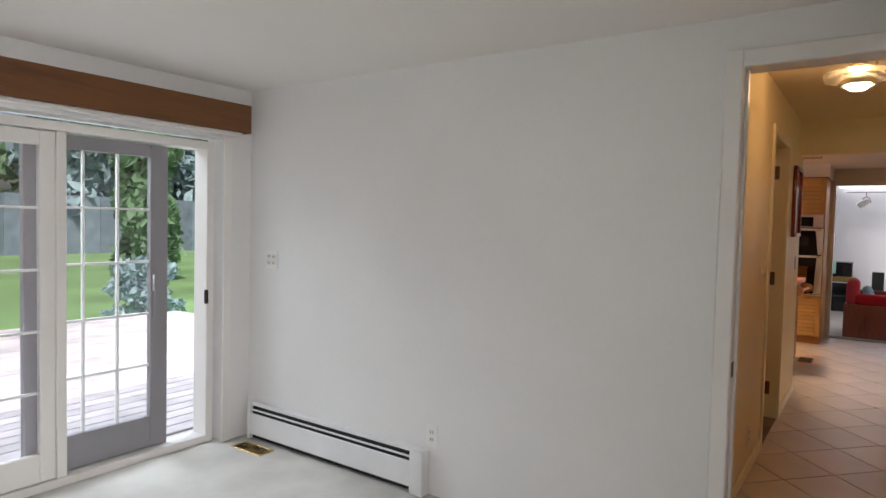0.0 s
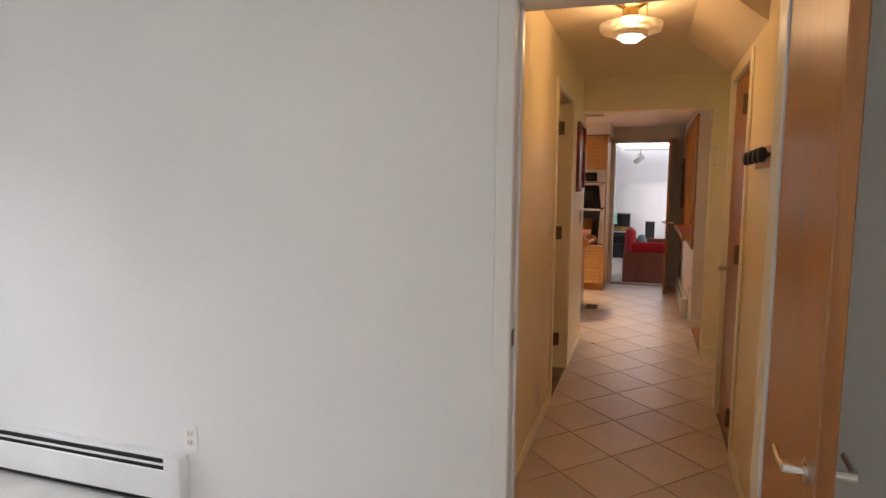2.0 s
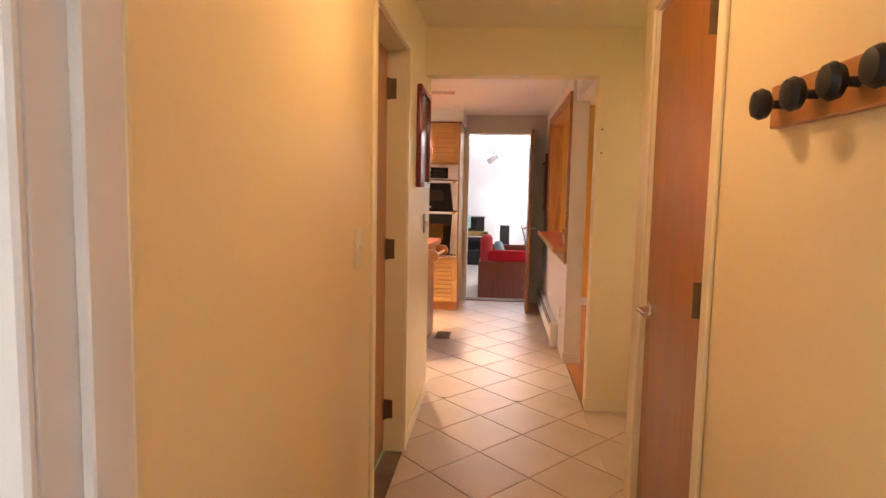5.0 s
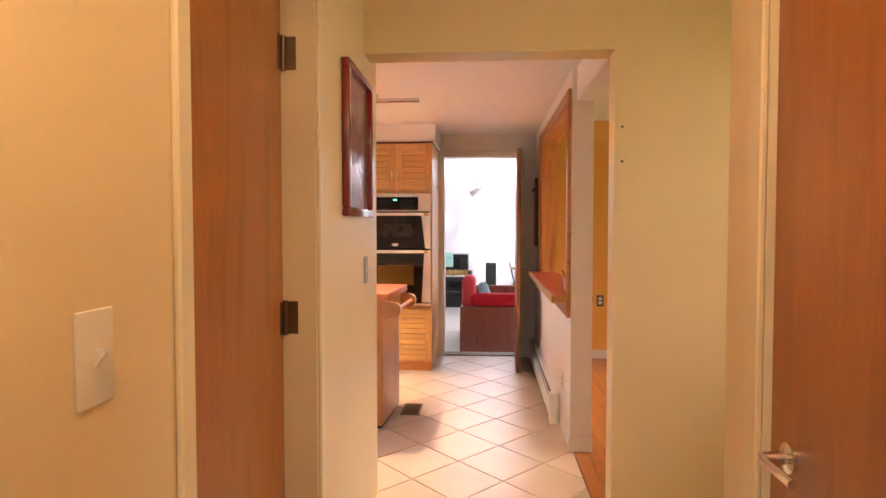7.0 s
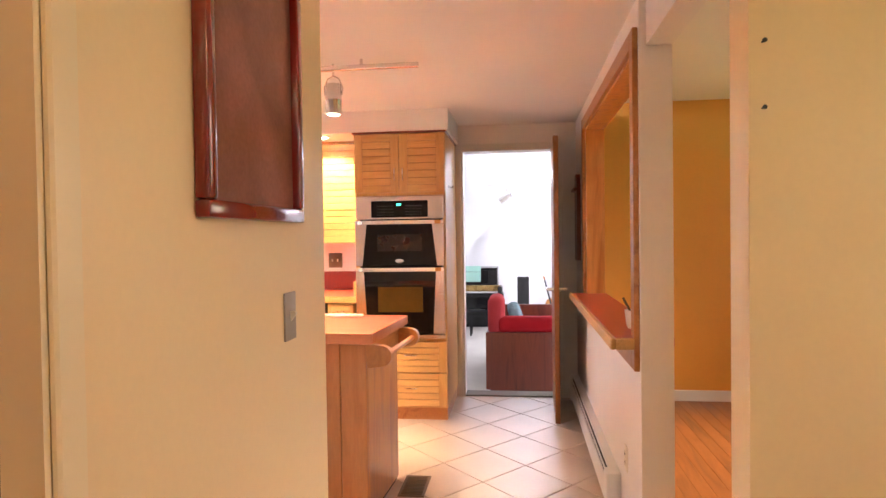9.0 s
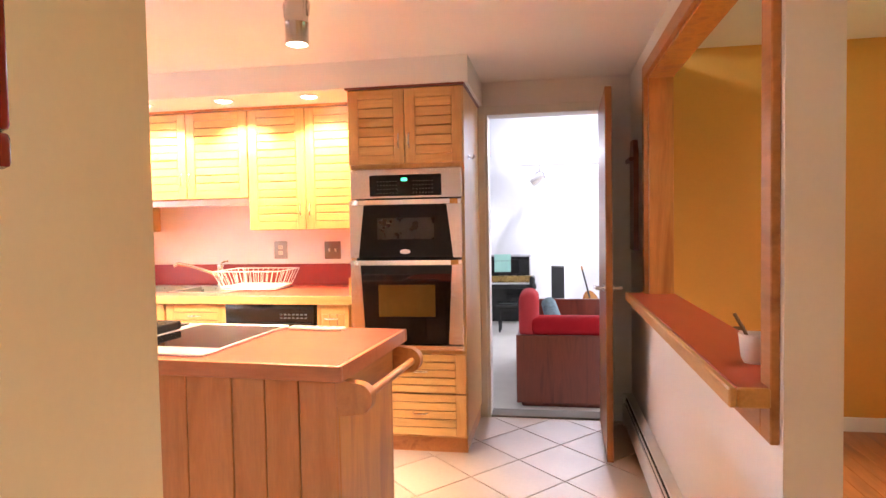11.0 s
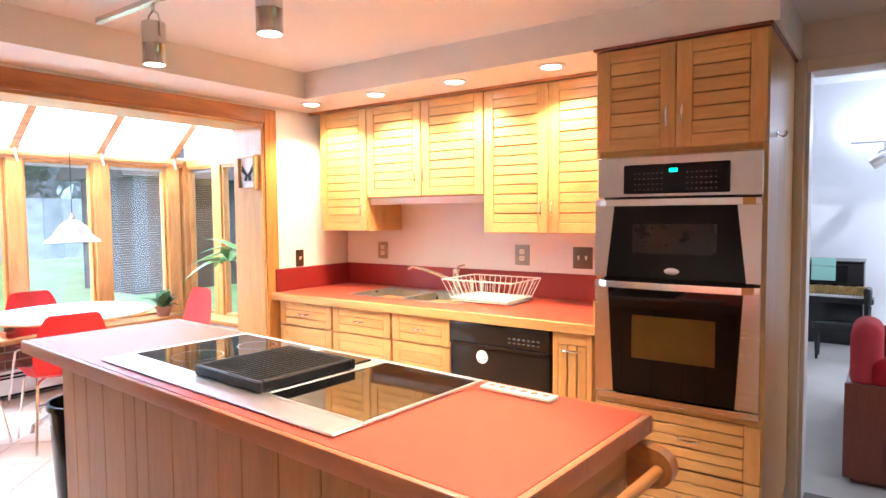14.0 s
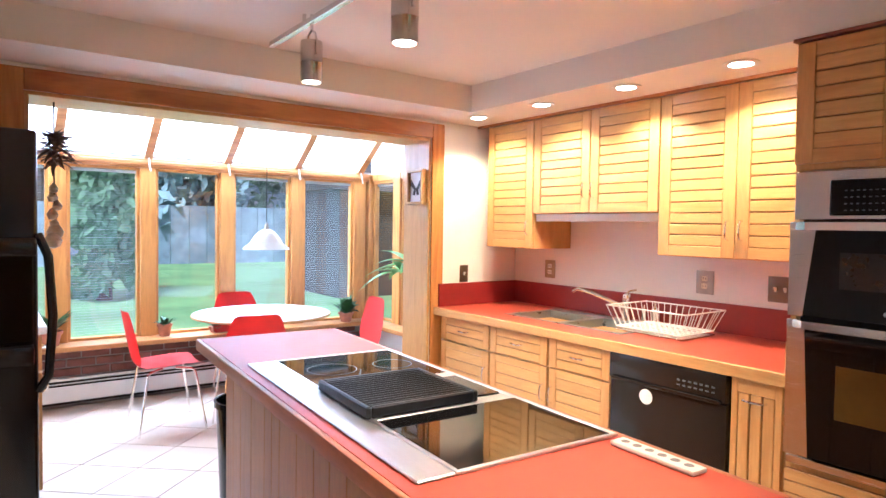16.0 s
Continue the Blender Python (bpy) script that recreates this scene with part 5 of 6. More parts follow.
sr = thing("spice_rest", ISL @ at(-0.355, 0.60, 0.912, 0), "narrow white plastic strip with round holes", "kitchen tool")
part("bar", B((-0.115, -0.025, 0), (0.115, 0.025, 0.012), 0.004, 2), M["plastic"], sr)
for i in range(6):
    part("hole", lathe([(0, 0.0122), (0.011, 0.0122), (0.011, 0.0126), (0, 0.0126)], 14, at=(-0.0875 + 0.035 * i, 0, 0)), M["mortar"], sr)

# ---- track lights ----
tr = thing("track_light_rail", at(0, 7.86, CK), "grey metal ceiling track with spotlights", "track light")
part("rail", B((-2.55, -0.012, -0.055), (-0.20, 0.012, -0.03), 0.003), M["steel"], tr)
for x in (-2.2, -1.3, -0.5):
    part("stem", T([(x, 0, 0), (x, 0, -0.035)], 0.008), M["steel"], tr)


def track_spot(x, aim, power):
    s = thing("track_spotlight", at(x, 7.86, CK - 0.02), "cylindrical grey metal track spotlight, lit", "spotlight", "track spotlights")
    part("stem", T([(0, 0, 0), (0, 0, -0.06)], 0.007), M["steel"], s)
    part("yoke", T([(-0.045, 0, -0.16), (-0.05, 0, -0.12), (-0.03, 0, -0.075), (0, 0, -0.06), (0.03, 0, -0.075), (0.05, 0, -0.12), (0.045, 0, -0.16)], 0.004), M["steel"], s)
    part("can", lathe([(0.02, -0.10), (0.042, -0.105), (0.042, -0.185), (0.0435, -0.187), (0.042, -0.19), (0.042, -0.262), (0.038, -0.262), (0.036, -0.2), (0.0, -0.19)], 28), M["steel"], s)
    part("bulb", lathe([(0, -0.252), (0.02, -0.25), (0.035, -0.24), (0.035, -0.225), (0, -0.225)], 20), M["bulb2"], s, "glowing halogen bulb").visible_shadow = False
    lamp("spotlight", 'SPOT', look((x, 7.86, CK - 0.285), (x - 0.1, aim, 0)), power, (1.0, 0.74, 0.44), 0.04, spot=radians(88), blend=0.8)


for x, aim, power in ((-2.13, 9.0, 160), (-1.46, 8.9, 165), (-0.65, 7.1, 165)):
    track_spot(x, aim, power)

# ---- opening to the sunroom ----
bm = B((-3.13, 9.15, 0), (-3.115, 9.245, 2.095), 0.003)
box(bm, (-3.13, 6.88, 0), (-3.115, 6.97, 2.095), 0.003)
solid("trim", bm, M["casing"], "orange-brown wooden casing beside the opening", "trim")
solid("trim", B((-3.13, 6.97, 2.0), (-3.115, 9.15, 2.095), 0.003), M["casing_y"], "orange-brown wooden head casing over the opening", "trim")
bm = B((-3.42, 9.132, 0), (-3.13, 9.15, 1.982), 0.002)
box(bm, (-3.42, 6.97, 0), (-3.13, 6.988, 1.982), 0.002)
box(bm, (-3.42, 6.97, 1.982), (-3.13, 9.15, 2.0), 0.002)
solid("trim", bm, M["oak_z"], "wooden lining of the opening", "trim")
bf = thing("butterfly_frame", at(-3.25, 9.132, 1.69) @ Matrix.Diagonal((1.25, 0.9, 1.2, 1)), "small wooden box frame with a dark butterfly", "picture")
bm = bmesh.new()
for a, b in (((-0.075, -0.04, -0.095), (0.075, 0, -0.08)), ((-0.075, -0.04, 0.08), (0.075, 0, 0.095)), ((-0.075, -0.04, -0.08), (-0.06, 0, 0.08)), ((0.06, -0.04, -0.08), (0.075, 0, 0.08))):
    box(bm, a, b, 0.002)
part("frame", bm, M["oak_z"], bf)
part("backing", B((-0.06, -0.012, -0.08), (0.06, 0, 0.08)), M["whiteplastic"], bf)
bm = bmesh.new()
for s in (-1, 1):
    prism(bm, [(0, -0.02, -0.01), (s * 0.045, -0.022, 0.045), (s * 0.05, -0.022, 0.01), (s * 0.02, -0.02, -0.012), (s * 0.03, -0.022, -0.04), (s * 0.008, -0.02, -0.045)], (0, 0.002, 0))
part("butterfly", bm, M["ink"], bf)

# ---- sunroom windows ----


def window(name, a, b, along, fixed, z0, z1, blinds, label):
    """A wood-framed window between a and b along one axis, in the wall plane at fixed on the other."""
    def P(u, v, z):
        return (fixed + v, u, z) if along == 'y' else (u, fixed + v, z)
    wdw = thing(name, at(0, 0, 0), label, "window", kind="structure")
    f = 0.022
    bm = box(bmesh.new(), P(a, -0.03, z0), P(a + f, 0.03, z1), 0.002)
    box(bm, P(b - f, -0.03, z0), P(b, 0.03, z1), 0.002)
    box(bm, P(a + f, -0.03, z0), P(b - f, 0.03, z0 + f), 0.002)
    box(bm, P(a + f, -0.03, z1 - f), P(b - f, 0.03, z1), 0.002)
    fr = part("window_frame", bm, M["casing"], wdw)
    g = part("pane", box(bmesh.new(), P(a + f, -0.004, z0 + f), P(b - f, 0.0, z1 - f)), M["glass"], wdw)
    g.visible_shadow = False
    if blinds:
        bm = bmesh.new()
        z = z0 + 0.05
        while z < z1 - 0.05:
            vs = [bm.verts.new(P(u, v, zz)) for u, v, zz in ((a + 0.03, 0.014, z + blinds), (b - 0.03, 0.014, z + blinds), (b - 0.03, 0.0195, z), (a + 0.03, 0.0195, z))]
            bm.faces.new(vs)
            z += 0.021
        tagged(part("blind_slats", bm, M["blind"], wdw, "thin pale horizontal blind slats"), kind="stuff")
        part("blind_rail", box(bmesh.new(), P(a + 0.028, 0.006, z1 - 0.05), P(b - 0.028, 0.028, z1 - 0.028)), M["blind"], wdw)
    return wdw


WX = -5.42
edges = [(6.69, 7.22), (7.34, 7.85), (7.97, 8.49), (8.61, 9.14), (9.27, 9.80)]
for i, (a, b) in enumerate(edges):
    window("window_%d" % (i + 1), a, b, 'y', WX, 0.50, 1.875, (0.001, 0.0008, 0, 0.0007, 0.0012)[i], "wood-framed sunroom window with thin blinds" if i != 2 else "bright wood-framed sunroom window")
bm = bmesh.new()
for a, b in zip([6.41] + [b for a, b in edges], [a for a, b in edges] + [9.93]):
    box(bm, (WX - 0.05, a, 0.46), (WX + 0.06, b, 1.90), 0.006)
solid("trim", bm, M["casing"], "golden wooden window posts", "trim")
bm = B((WX - 0.05, 6.41, 1.875), (WX + 0.075, 9.98, 1.95), 0.004)
box(bm, (WX + 0.055, 6.41, 1.895), (WX + 0.09, 9.98, 1.93), 0.004)
solid("trim", bm, M["casing_y"], "golden wooden head rail over the windows", "trim")
window("window_6", -5.33, -4.93, 'x', 10.03, 0.50, 1.875, 0.0012, "narrow wood-framed side window of the sunroom")
window("window_7", -4.80, -4.30, 'x', 10.03, 0.50, 1.875, 0, "wood-framed side window of the sunroom")
bm = B((-5.42, 9.95, 0.46), (-5.33, 10.06, 1.95), 0.006)
box(bm, (-4.93, 9.98, 0.46), (-4.80, 10.06, 1.95), 0.006)
box(bm, (-4.30, 9.98, 0.46), (-4.22, 10.06, 1.95), 0.006)
box(bm, (-5.33, 9.985, 1.875), (-4.30, 10.05, 1.95), 0.004)
solid("trim", bm, M["casing"], "golden wooden corner posts", "trim")
bm = B((WX, 6.41, 0.46), (-5.16, 9.99, 0.50), 0.008, 2)
box(bm, (-5.16, 9.78, 0.46), (-4.0, 9.99, 0.50), 0.008, 2)
solid("window_sill", bm, M["casing_y"], "wide wooden window sill", "sill")
baseboard_heater("baseboard_heater", 3.5, pose(-5.38, 9.96 - 3.5, 0.02, 0, 0, 90), "long white baseboard heater under the sunroom windows")

# sloping roof glass
RX0, RZ0, RX1, RZ1 = -5.40, 1.95, -4.98, 2.26
roof = thing("glazed_roof", at(0, 0, 0), "sloping milky glass roof on wooden rafters", "roof", kind="structure")
ys = [6.41, 7.28, 7.91, 8.55, 9.20, 9.86]
for a, b in zip(ys, ys[1:]):
    bm = bmesh.new()
    prism(bm, [(RX0, a + 0.03, RZ0 + 0.03), (RX1, a + 0.03, RZ1 + 0.03), (RX1, b - 0.03, RZ1 + 0.03), (RX0, b - 0.03, RZ0 + 0.03)], (0, 0, 0.008))
    part("pane", bm, M["skyglass"], roof, "milky roof pane").visible_shadow = False
for y in ys:
    bm = bmesh.new()
    prism(bm, [(RX0, y - 0.032, RZ0 - 0.03), (RX1, y - 0.032, RZ1 - 0.03), (RX1, y - 0.032, RZ1 + 0.05), (RX0, y - 0.032, RZ0 + 0.05)], (0, 0.064, 0))
    part("rafter", bm, M["casing_y"], roof)
    part("bracket", T([(RX0 + 0.06, y, RZ0 - 0.0), (RX0 + 0.085, y, RZ0 - 0.06), (RX0 + 0.08, y + 0.01, RZ0 - 0.10)], 0.007), M["plastic"], roof)

# ---- dining set in the sunroom ----
TX, TY = -4.50, 8.55
tbl = thing("round_table", at(TX, TY, 0), "round white table with a pedestal on chrome feet", "table")
part("tabletop", lathe([(0, 0.728), (0.47, 0.728), (0.505, 0.735), (0.51, 0.745), (0.505, 0.752), (0, 0.754)], 56), M["whiteplastic"], tbl)
part("edge_band", lathe([(0.508, 0.732), (0.514, 0.736), (0.514, 0.747), (0.508, 0.75), (0.508, 0.732)], 56), M["oak"], tbl, "wooden edge band")
part("pedestal", lathe([(0, 0.06), (0.035, 0.06), (0.03, 0.70), (0.12, 0.728), (0, 0.728)], 24), M["steel"], tbl)
for a in (20, 110, 200, 290):
    c, s = math.cos(radians(a)), math.sin(radians(a))
    part("foot", T([(0.02 * c, 0.02 * s, 0.10), (0.20 * c, 0.20 * s, 0.075), (0.33 * c, 0.33 * s, 0.045), (0.34 * c, 0.34 * s, 0.0)], 0.018, 8), M["steel"], tbl)


def shell_chair():
    ch = thing("shell_chair", at(-4.50, 7.85, 0, 90), "red moulded shell chair on thin chrome legs", "chair", "chairs round the sunroom table")
    # the seat faces local +x
    def sheet(rows, w):
        bm = bmesh.new()
        grid = []
        for i, (x, z, k) in enumerate(rows):
            grid.append([bm.verts.new((x + (0.02 * (v / 5) ** 2 if z > 0.5 else 0), w * k * v / 5, z + (0.018 * (abs(v) / 5) ** 2 if z <= 0.5 else 0))) for v in range(-5, 6)])
        for r, s in zip(grid, grid[1:]):
            for j in range(10):
                bm.faces.new((r[j], r[j + 1], s[j + 1], s[j]))
        bmesh.ops.solidify(bm, geom=bm.faces, thickness=0.009)
        bmesh.ops.recalc_face_normals(bm, faces=bm.faces)
        return bm
    part("seat", sheet([(0.22, 0.435, 0.9), (0.20, 0.447, 0.97), (0.08, 0.45, 1.0), (-0.06, 0.44, 0.98), (-0.16, 0.438, 0.9), (-0.19, 0.452, 0.84)], 0.21), M["redplastic"], ch)
    part("backrest", sheet([(-0.19, 0.455, 0.86), (-0.215, 0.52, 0.98), (-0.235, 0.62, 1.0), (-0.255, 0.72, 0.90), (-0.27, 0.79, 0.78), (-0.277, 0.82, 0.70), (-0.279, 0.832, 0.58)], 0.21), M["redplastic"], ch)
    for sx, sy in ((0.15, 1), (0.15, -1), (-0.14, 1), (-0.14, -1)):
        part("leg", T([(sx * 0.3, 0.10 * sy, 0.425), (sx * 0.9, 0.16 * sy, 0.42), (sx * 1.05, 0.175 * sy, 0.40), (sx * 1.5, 0.21 * sy, 0.0)], 0.0085), M["chrome"], ch)
    return ch


chair = shell_chair()
for x, y, r in ((-4.10, 8.31, 172), (-5.05, 8.62, 5), (-4.38, 9.22, -95)):
    copy_thing(chair, at(x, y, 0, r))

pn = thing("pendant_lamp", at(TX + 0.02, TY + 0.02, 2.24), "white opal glass pendant lamp on a thin cord", "lamp")
part("cord", T([(0, 0, 0), (0, 0, -0.83)], 0.003), M["ink"], pn)
part("cap", lathe([(0, -0.80), (0.012, -0.80), (0.02, -0.84), (0.022, -0.85), (0, -0.85)], 16), M["steel"], pn)
part("shade", lathe([(0.018, -0.845), (0.05, -0.86), (0.085, -0.89), (0.11, -0.93), (0.125, -0.955), (0.165, -0.985), (0.175, -1.0), (0.17, -1.0), (0.118, -0.958), (0.08, -0.90), (0.018, -0.85)], 36), M["whiteplastic"], pn, "flared white glass shade")

# ---- plants ----


def leaf_blade(bm, base, tip, width, droop=0.3, n=6):
    base, tip = Vector(base), Vector(tip)
    d = tip - base
    side = d.cross(Vector((0, 0, 1)))
    side = (side if side.length > 1e-4 else Vector((1, 0, 0))).normalized()
    rows = []
    for i in range(n + 1):
        u = i / n
        p = base + d * u - Vector((0, 0, droop * d.length * u * u))
        w = width * (math.sin(math.pi * (0.08 + 0.92 * u) ** 0.8) + 0.02)
        rows.append((bm.verts.new(p - side * w + Vector((0, 0, w * 0.3))), bm.verts.new(p), bm.verts.new(p + side * w + Vector((0, 0, w * 0.3)))))
    for a, b in zip(rows, rows[1:]):
        bm.faces.new((a[0], a[1], b[1], b[0]))
        bm.faces.new((a[1], a[2], b[2], b[1]))


def potted_plant(x, y, z, r, h, spread, count, lw, label, seed):
    rnd = random.Random(seed)
    p = thing("potted_plant", at(x, y, z), label, "plant", "plants on the window sill")
    part("pot", lathe([(0, 0), (r * 0.72, 0), (r * 0.95, h * 0.8), (r * 1.08, h * 0.8), (r * 1.1, h), (r * 0.95, h), (r * 0.9, h * 0.85), (0, h * 0.85)], 24), M["terracotta"], p)
    bm = bmesh.new()
    for i in range(count):
        a, k = rnd.uniform(0, math.tau), rnd.uniform(0.3, 1.0)
        b0 = (0.2 * r * math.cos(a), 0.2 * r * math.sin(a), h * 0.85)
        t0 = (spread * k * math.cos(a), spread * k * math.sin(a), h + spread * rnd.uniform(0.35, 1.15))
        leaf_blade(bm, b0, t0, lw * rnd.uniform(0.7, 1.2), rnd.uniform(0.1, 0.5))
    part("leaves", bm, M["leaf"], p)
    return p


potted_plant(-5.28, 7.22, 0.50, 0.075, 0.11, 0.18, 44, 0.028, "bushy green plant in a terracotta pot", 1)
potted_plant(-5.30, 8.02, 0.50, 0.055, 0.10, 0.11, 16, 0.016, "small green plant in a terracotta pot", 2)
potted_plant(-5.28, 8.42, 0.50, 0.05, 0.05, 0.15, 16, 0.02, "low spreading plant in a shallow pot", 3)
potted_plant(-5.25, 9.66, 0.50, 0.07, 0.09, 0.19, 46, 0.028, "bushy green plant in a terracotta pot", 4)
pl = thing("tall_pot_plant", at(-4.05, 9.70, 0.50), "tall arching pale green plant on a bent stem", "plant")
part("pot", lathe([(0, 0), (0.06, 0), (0.08, 0.09), (0.09, 0.09), (0.09, 0.11), (0.075, 0.11), (0.075, 0.095), (0, 0.095)], 24), M["terracotta"], pl)
stem = [(0, 0, 0.09), (-0.03, -0.02, 0.25), (-0.10, -0.05, 0.42), (-0.12, -0.08, 0.55)]
part("stem", T(stem, 0.008, 6, r_end=0.005), M["bark"], pl)
part("stem", T([(0, 0, 0.09), (0.02, -0.06, 0.3), (0.05, -0.1, 0.62)], 0.007, 6, r_end=0.004), M["bark"], pl)
rnd = random.Random(9)
bm = bmesh.new()
for c in ((-0.12, -0.08, 0.55), (0.05, -0.10, 0.62)):
    for i in range(11):
        a = math.tau * i / 11 + rnd.uniform(-0.3, 0.3)
        L = rnd.uniform(0.24, 0.42)
        leaf_blade(bm, c, (c[0] + L * math.cos(a), c[1] + L * math.sin(a), c[2] + rnd.uniform(0.02, 0.22)), 0.042, rnd.uniform(0.2, 0.6), 8)
part("leaves", bm, M["leaf_pale"], pl)

# ---- fridge, cupboard, bin, dried flowers ----
fr = thing("refrigerator", at(-2.58, 6.44, 0), "black side-by-side refrigerator with a door dispenser", "refrigerator")
part("body", B((-0.70, 0.0, 0.02), (-0.07, 0.54, 1.755), 0.006), M["black"], fr)
part("plinth", B((-0.66, 0.03, 0.0), (-0.10, 0.52, 0.02)), M["shadow"], fr)
for y0, y1, ya in ((0.0, 0.265, 0.235), (0.27, 0.545, 0.300)):
    d = part("door", B((-0.065, y0, 0.09), (0.0, y1, 1.765), 0.016, 3), M["black"], fr)
    part("handle", T([(0.0, ya, 0.45), (0.05, ya, 0.50), (0.058, ya, 0.9), (0.05, ya, 1.40), (0.0, ya, 1.45)], 0.013), M["black"], d)
    if y0 > 0.1:
        part("dispenser", B((-0.01, 0.345, 0.98), (0.003, 0.53, 1.36), 0.004), M["blackglass"], d, "black ice dispenser")
        part("dispenser_hood", B((0.003, 0.335, 1.30), (0.045, 0.54, 1.37), 0.012, 3), M["black"], d)
        part("tray", B((0.003, 0.345, 0.90), (0.045, 0.53, 0.98), 0.012, 3), M["black"], d)
        part("side_grip", T([(0.0, 0.545, 0.80), (0.03, 0.575, 0.86), (0.04, 0.588, 1.08), (0.03, 0.575, 1.30), (0.0, 0.545, 1.38)], 0.016, 10), M["black"], d)
cb = thing("sunroom_cupboard", at(-4.40, 6.42, 0), "low oak cupboard with a white top", "cupboard")
part("body", B((0, 0, 0.02), (0.85, 0.62, 0.86), 0.004), M["oak_z"], cb)
part("worktop", B((-0.02, 0, 0.86), (0.87, 0.66, 0.90), 0.006), M["whiteplastic"], cb, "white laminate top")
for x0, x1 in ((0.01, 0.42), (0.43, 0.84)):
    dd = part("door", B((x0, 0.62, 0.06), (x1, 0.638, 0.66), 0.003), M["oak_z"], cb)
    part("handle", T([(x1 - 0.04, 0.638, 0.55), (x1 - 0.04, 0.665, 0.57), (x1 - 0.04, 0.665, 0.62), (x1 - 0.04, 0.638, 0.64)], 0.005), M["chrome"], dd)
    dd = part("drawer", B((x0, 0.62, 0.67), (x1, 0.638, 0.845), 0.003), M["oak"], cb)
    xm = (x0 + x1) / 2
    part("handle", T([(xm - 0.05, 0.638, 0.76), (xm - 0.03, 0.665, 0.76), (xm + 0.03, 0.665, 0.76), (xm + 0.05, 0.638, 0.76)], 0.005), M["chrome"], dd)
bn = thing("waste_bin", at(-2.66, 7.80, 0), "tall black plastic waste bin beside the island", "bin")
part("bucket", lathe([(0, 0), (0.105, 0), (0.115, 0.02), (0.14, 0.60), (0.15, 0.605), (0.15, 0.63), (0.138, 0.63), (0.11, 0.03), (0, 0.02)], 32), M["black"], bn)
df = thing("dried_garland", at(-3.25, 7.09, 1.98), "hanging garland of dried flowers and garlic", "garland")
part("string", T([(0, 0, 0), (0, 0, -0.66)], 0.004), M["dried"], df)
rnd = random.Random(5)
bm = bmesh.new()
for i in range(130):
    a, u = rnd.uniform(0, math.tau), rnd.uniform(0, 1)
    L = rnd.uniform(0.05, 0.15)
    leaf_blade(bm, (0, 0, -0.16 - 0.12 * u), (L * math.cos(a), L * math.sin(a), -0.14 - 0.14 * u + rnd.uniform(-0.04, 0.07)), 0.011, 0.3, 4)
part("dried_bouquet", bm, M["dried"], df)
for i in range(7):
    z = -0.40 - 0.04 * i
    r = 0.02 + 0.008 * rnd.random() + (0.012 if i > 4 else 0)
    part("bulb", lathe([(0, -r), (r * 0.7, -r * 0.75), (r, 0), (r * 0.6, r * 0.7), (0.004, r * 1.3), (0, r * 1.3)], 12, at=(rnd.uniform(-0.015, 0.015), rnd.uniform(-0.015, 0.015), z)), M["garlic"], df)

# ---- living room ----
FL = -0.25
so = thing("sofa", at(-0.045, 10.98, FL), "red velvet sofa in a dark mahogany case", "sofa")
part("end_panel", B((0.0, 0.0, 0.04), (0.84, 0.04, 0.62), 0.004), M["mahogany"], so)
part("end_panel", B((0.0, 1.88, 0.04), (0.84, 1.92, 0.70), 0.004), M["mahogany"], so)
part("back_panel", B((0.0, 0.04, 0.04), (0.04, 1.88, 0.59), 0.004), M["mahogany"], so)
part("base", B((0.04, 0.04, 0.0), (0.82, 1.88, 0.26), 0.01), M["mahogany"], so)
part("arm", B((0.12, 0.0, 0.61), (0.85, 0.20, 0.775), 0.06, 4), M["redcloth"], so)
# a paler, pinker red than the arm and seat
part("backrest", B((0.02, 0.02, 0.57), (0.19, 0.46, 0.985), 0.08, 5), M["pinkcloth"], so, "pinkish red velvet bolster")
part("seat", B((0.18, 0.20, 0.26), (0.86, 1.86, 0.48), 0.05, 3), M["redcloth"], so)
cu = thing("cushion", pose(0.34, 11.75, FL + 0.48, 25, -20, 0), "blue-grey patterned cushion on the sofa", "cushion")
part("cover", B((-0.07, -0.20, 0.0), (0.07, 0.20, 0.36), 0.06, 4), M["stripe"], cu)

pi = thing("upright_piano", at(-1.40, 15.6, FL), "black upright piano with open keyboard", "piano")
part("case", B((0, 0.0, 0.0), (1.32, 0.55, 1.02), 0.012), M["black"], pi)
part("lid", B((-0.01, -0.02, 1.02), (1.33, 0.56, 1.04), 0.008), M["black"], pi)
part("key_bed", B((0.0, -0.28, 0.55), (1.43, 0.0, 0.62), 0.012), M["black"], pi)
part("keys", B((0.06, -0.27, 0.62), (1.37, -0.12, 0.64), 0.002), M["whiteplastic"], pi, "white piano keys")
for i in range(36):
    part("black_key", B((0.08 + 0.0355 * i, -0.20, 0.64), (0.093 + 0.0355 * i, -0.12, 0.652)), M["black"], pi)
part("fallboard", B((0.05, -0.11, 0.62), (1.38, -0.02, 0.74), 0.01), M["brass"], pi, "brass-lined fallboard")
part("music_desk", B((0.20, -0.04, 0.78), (1.15, -0.005, 0.98), 0.006), M["blackglass"], pi)
for x in (0.03, 1.36):
    part("cheek", B((x - 0.03, -0.33, 0.54), (x + 0.05, 0.02, 0.74), 0.03, 3), M["black"], pi)
    part("leg", lathe([(0, 0), (0.035, 0), (0.03, 0.3), (0.04, 0.54), (0, 0.54)], 16, at=(x + 0.01, -0.26, 0)), M["black"], pi)
sm = thing("sheet_music", pose(-0.50, 15.53, FL + 0.80, -10, 0, 0), "mint green music book on the piano", "book")
part("cover", B((-0.13, 0, 0), (0.13, 0.012, 0.28), 0.002), M["mint"], sm)


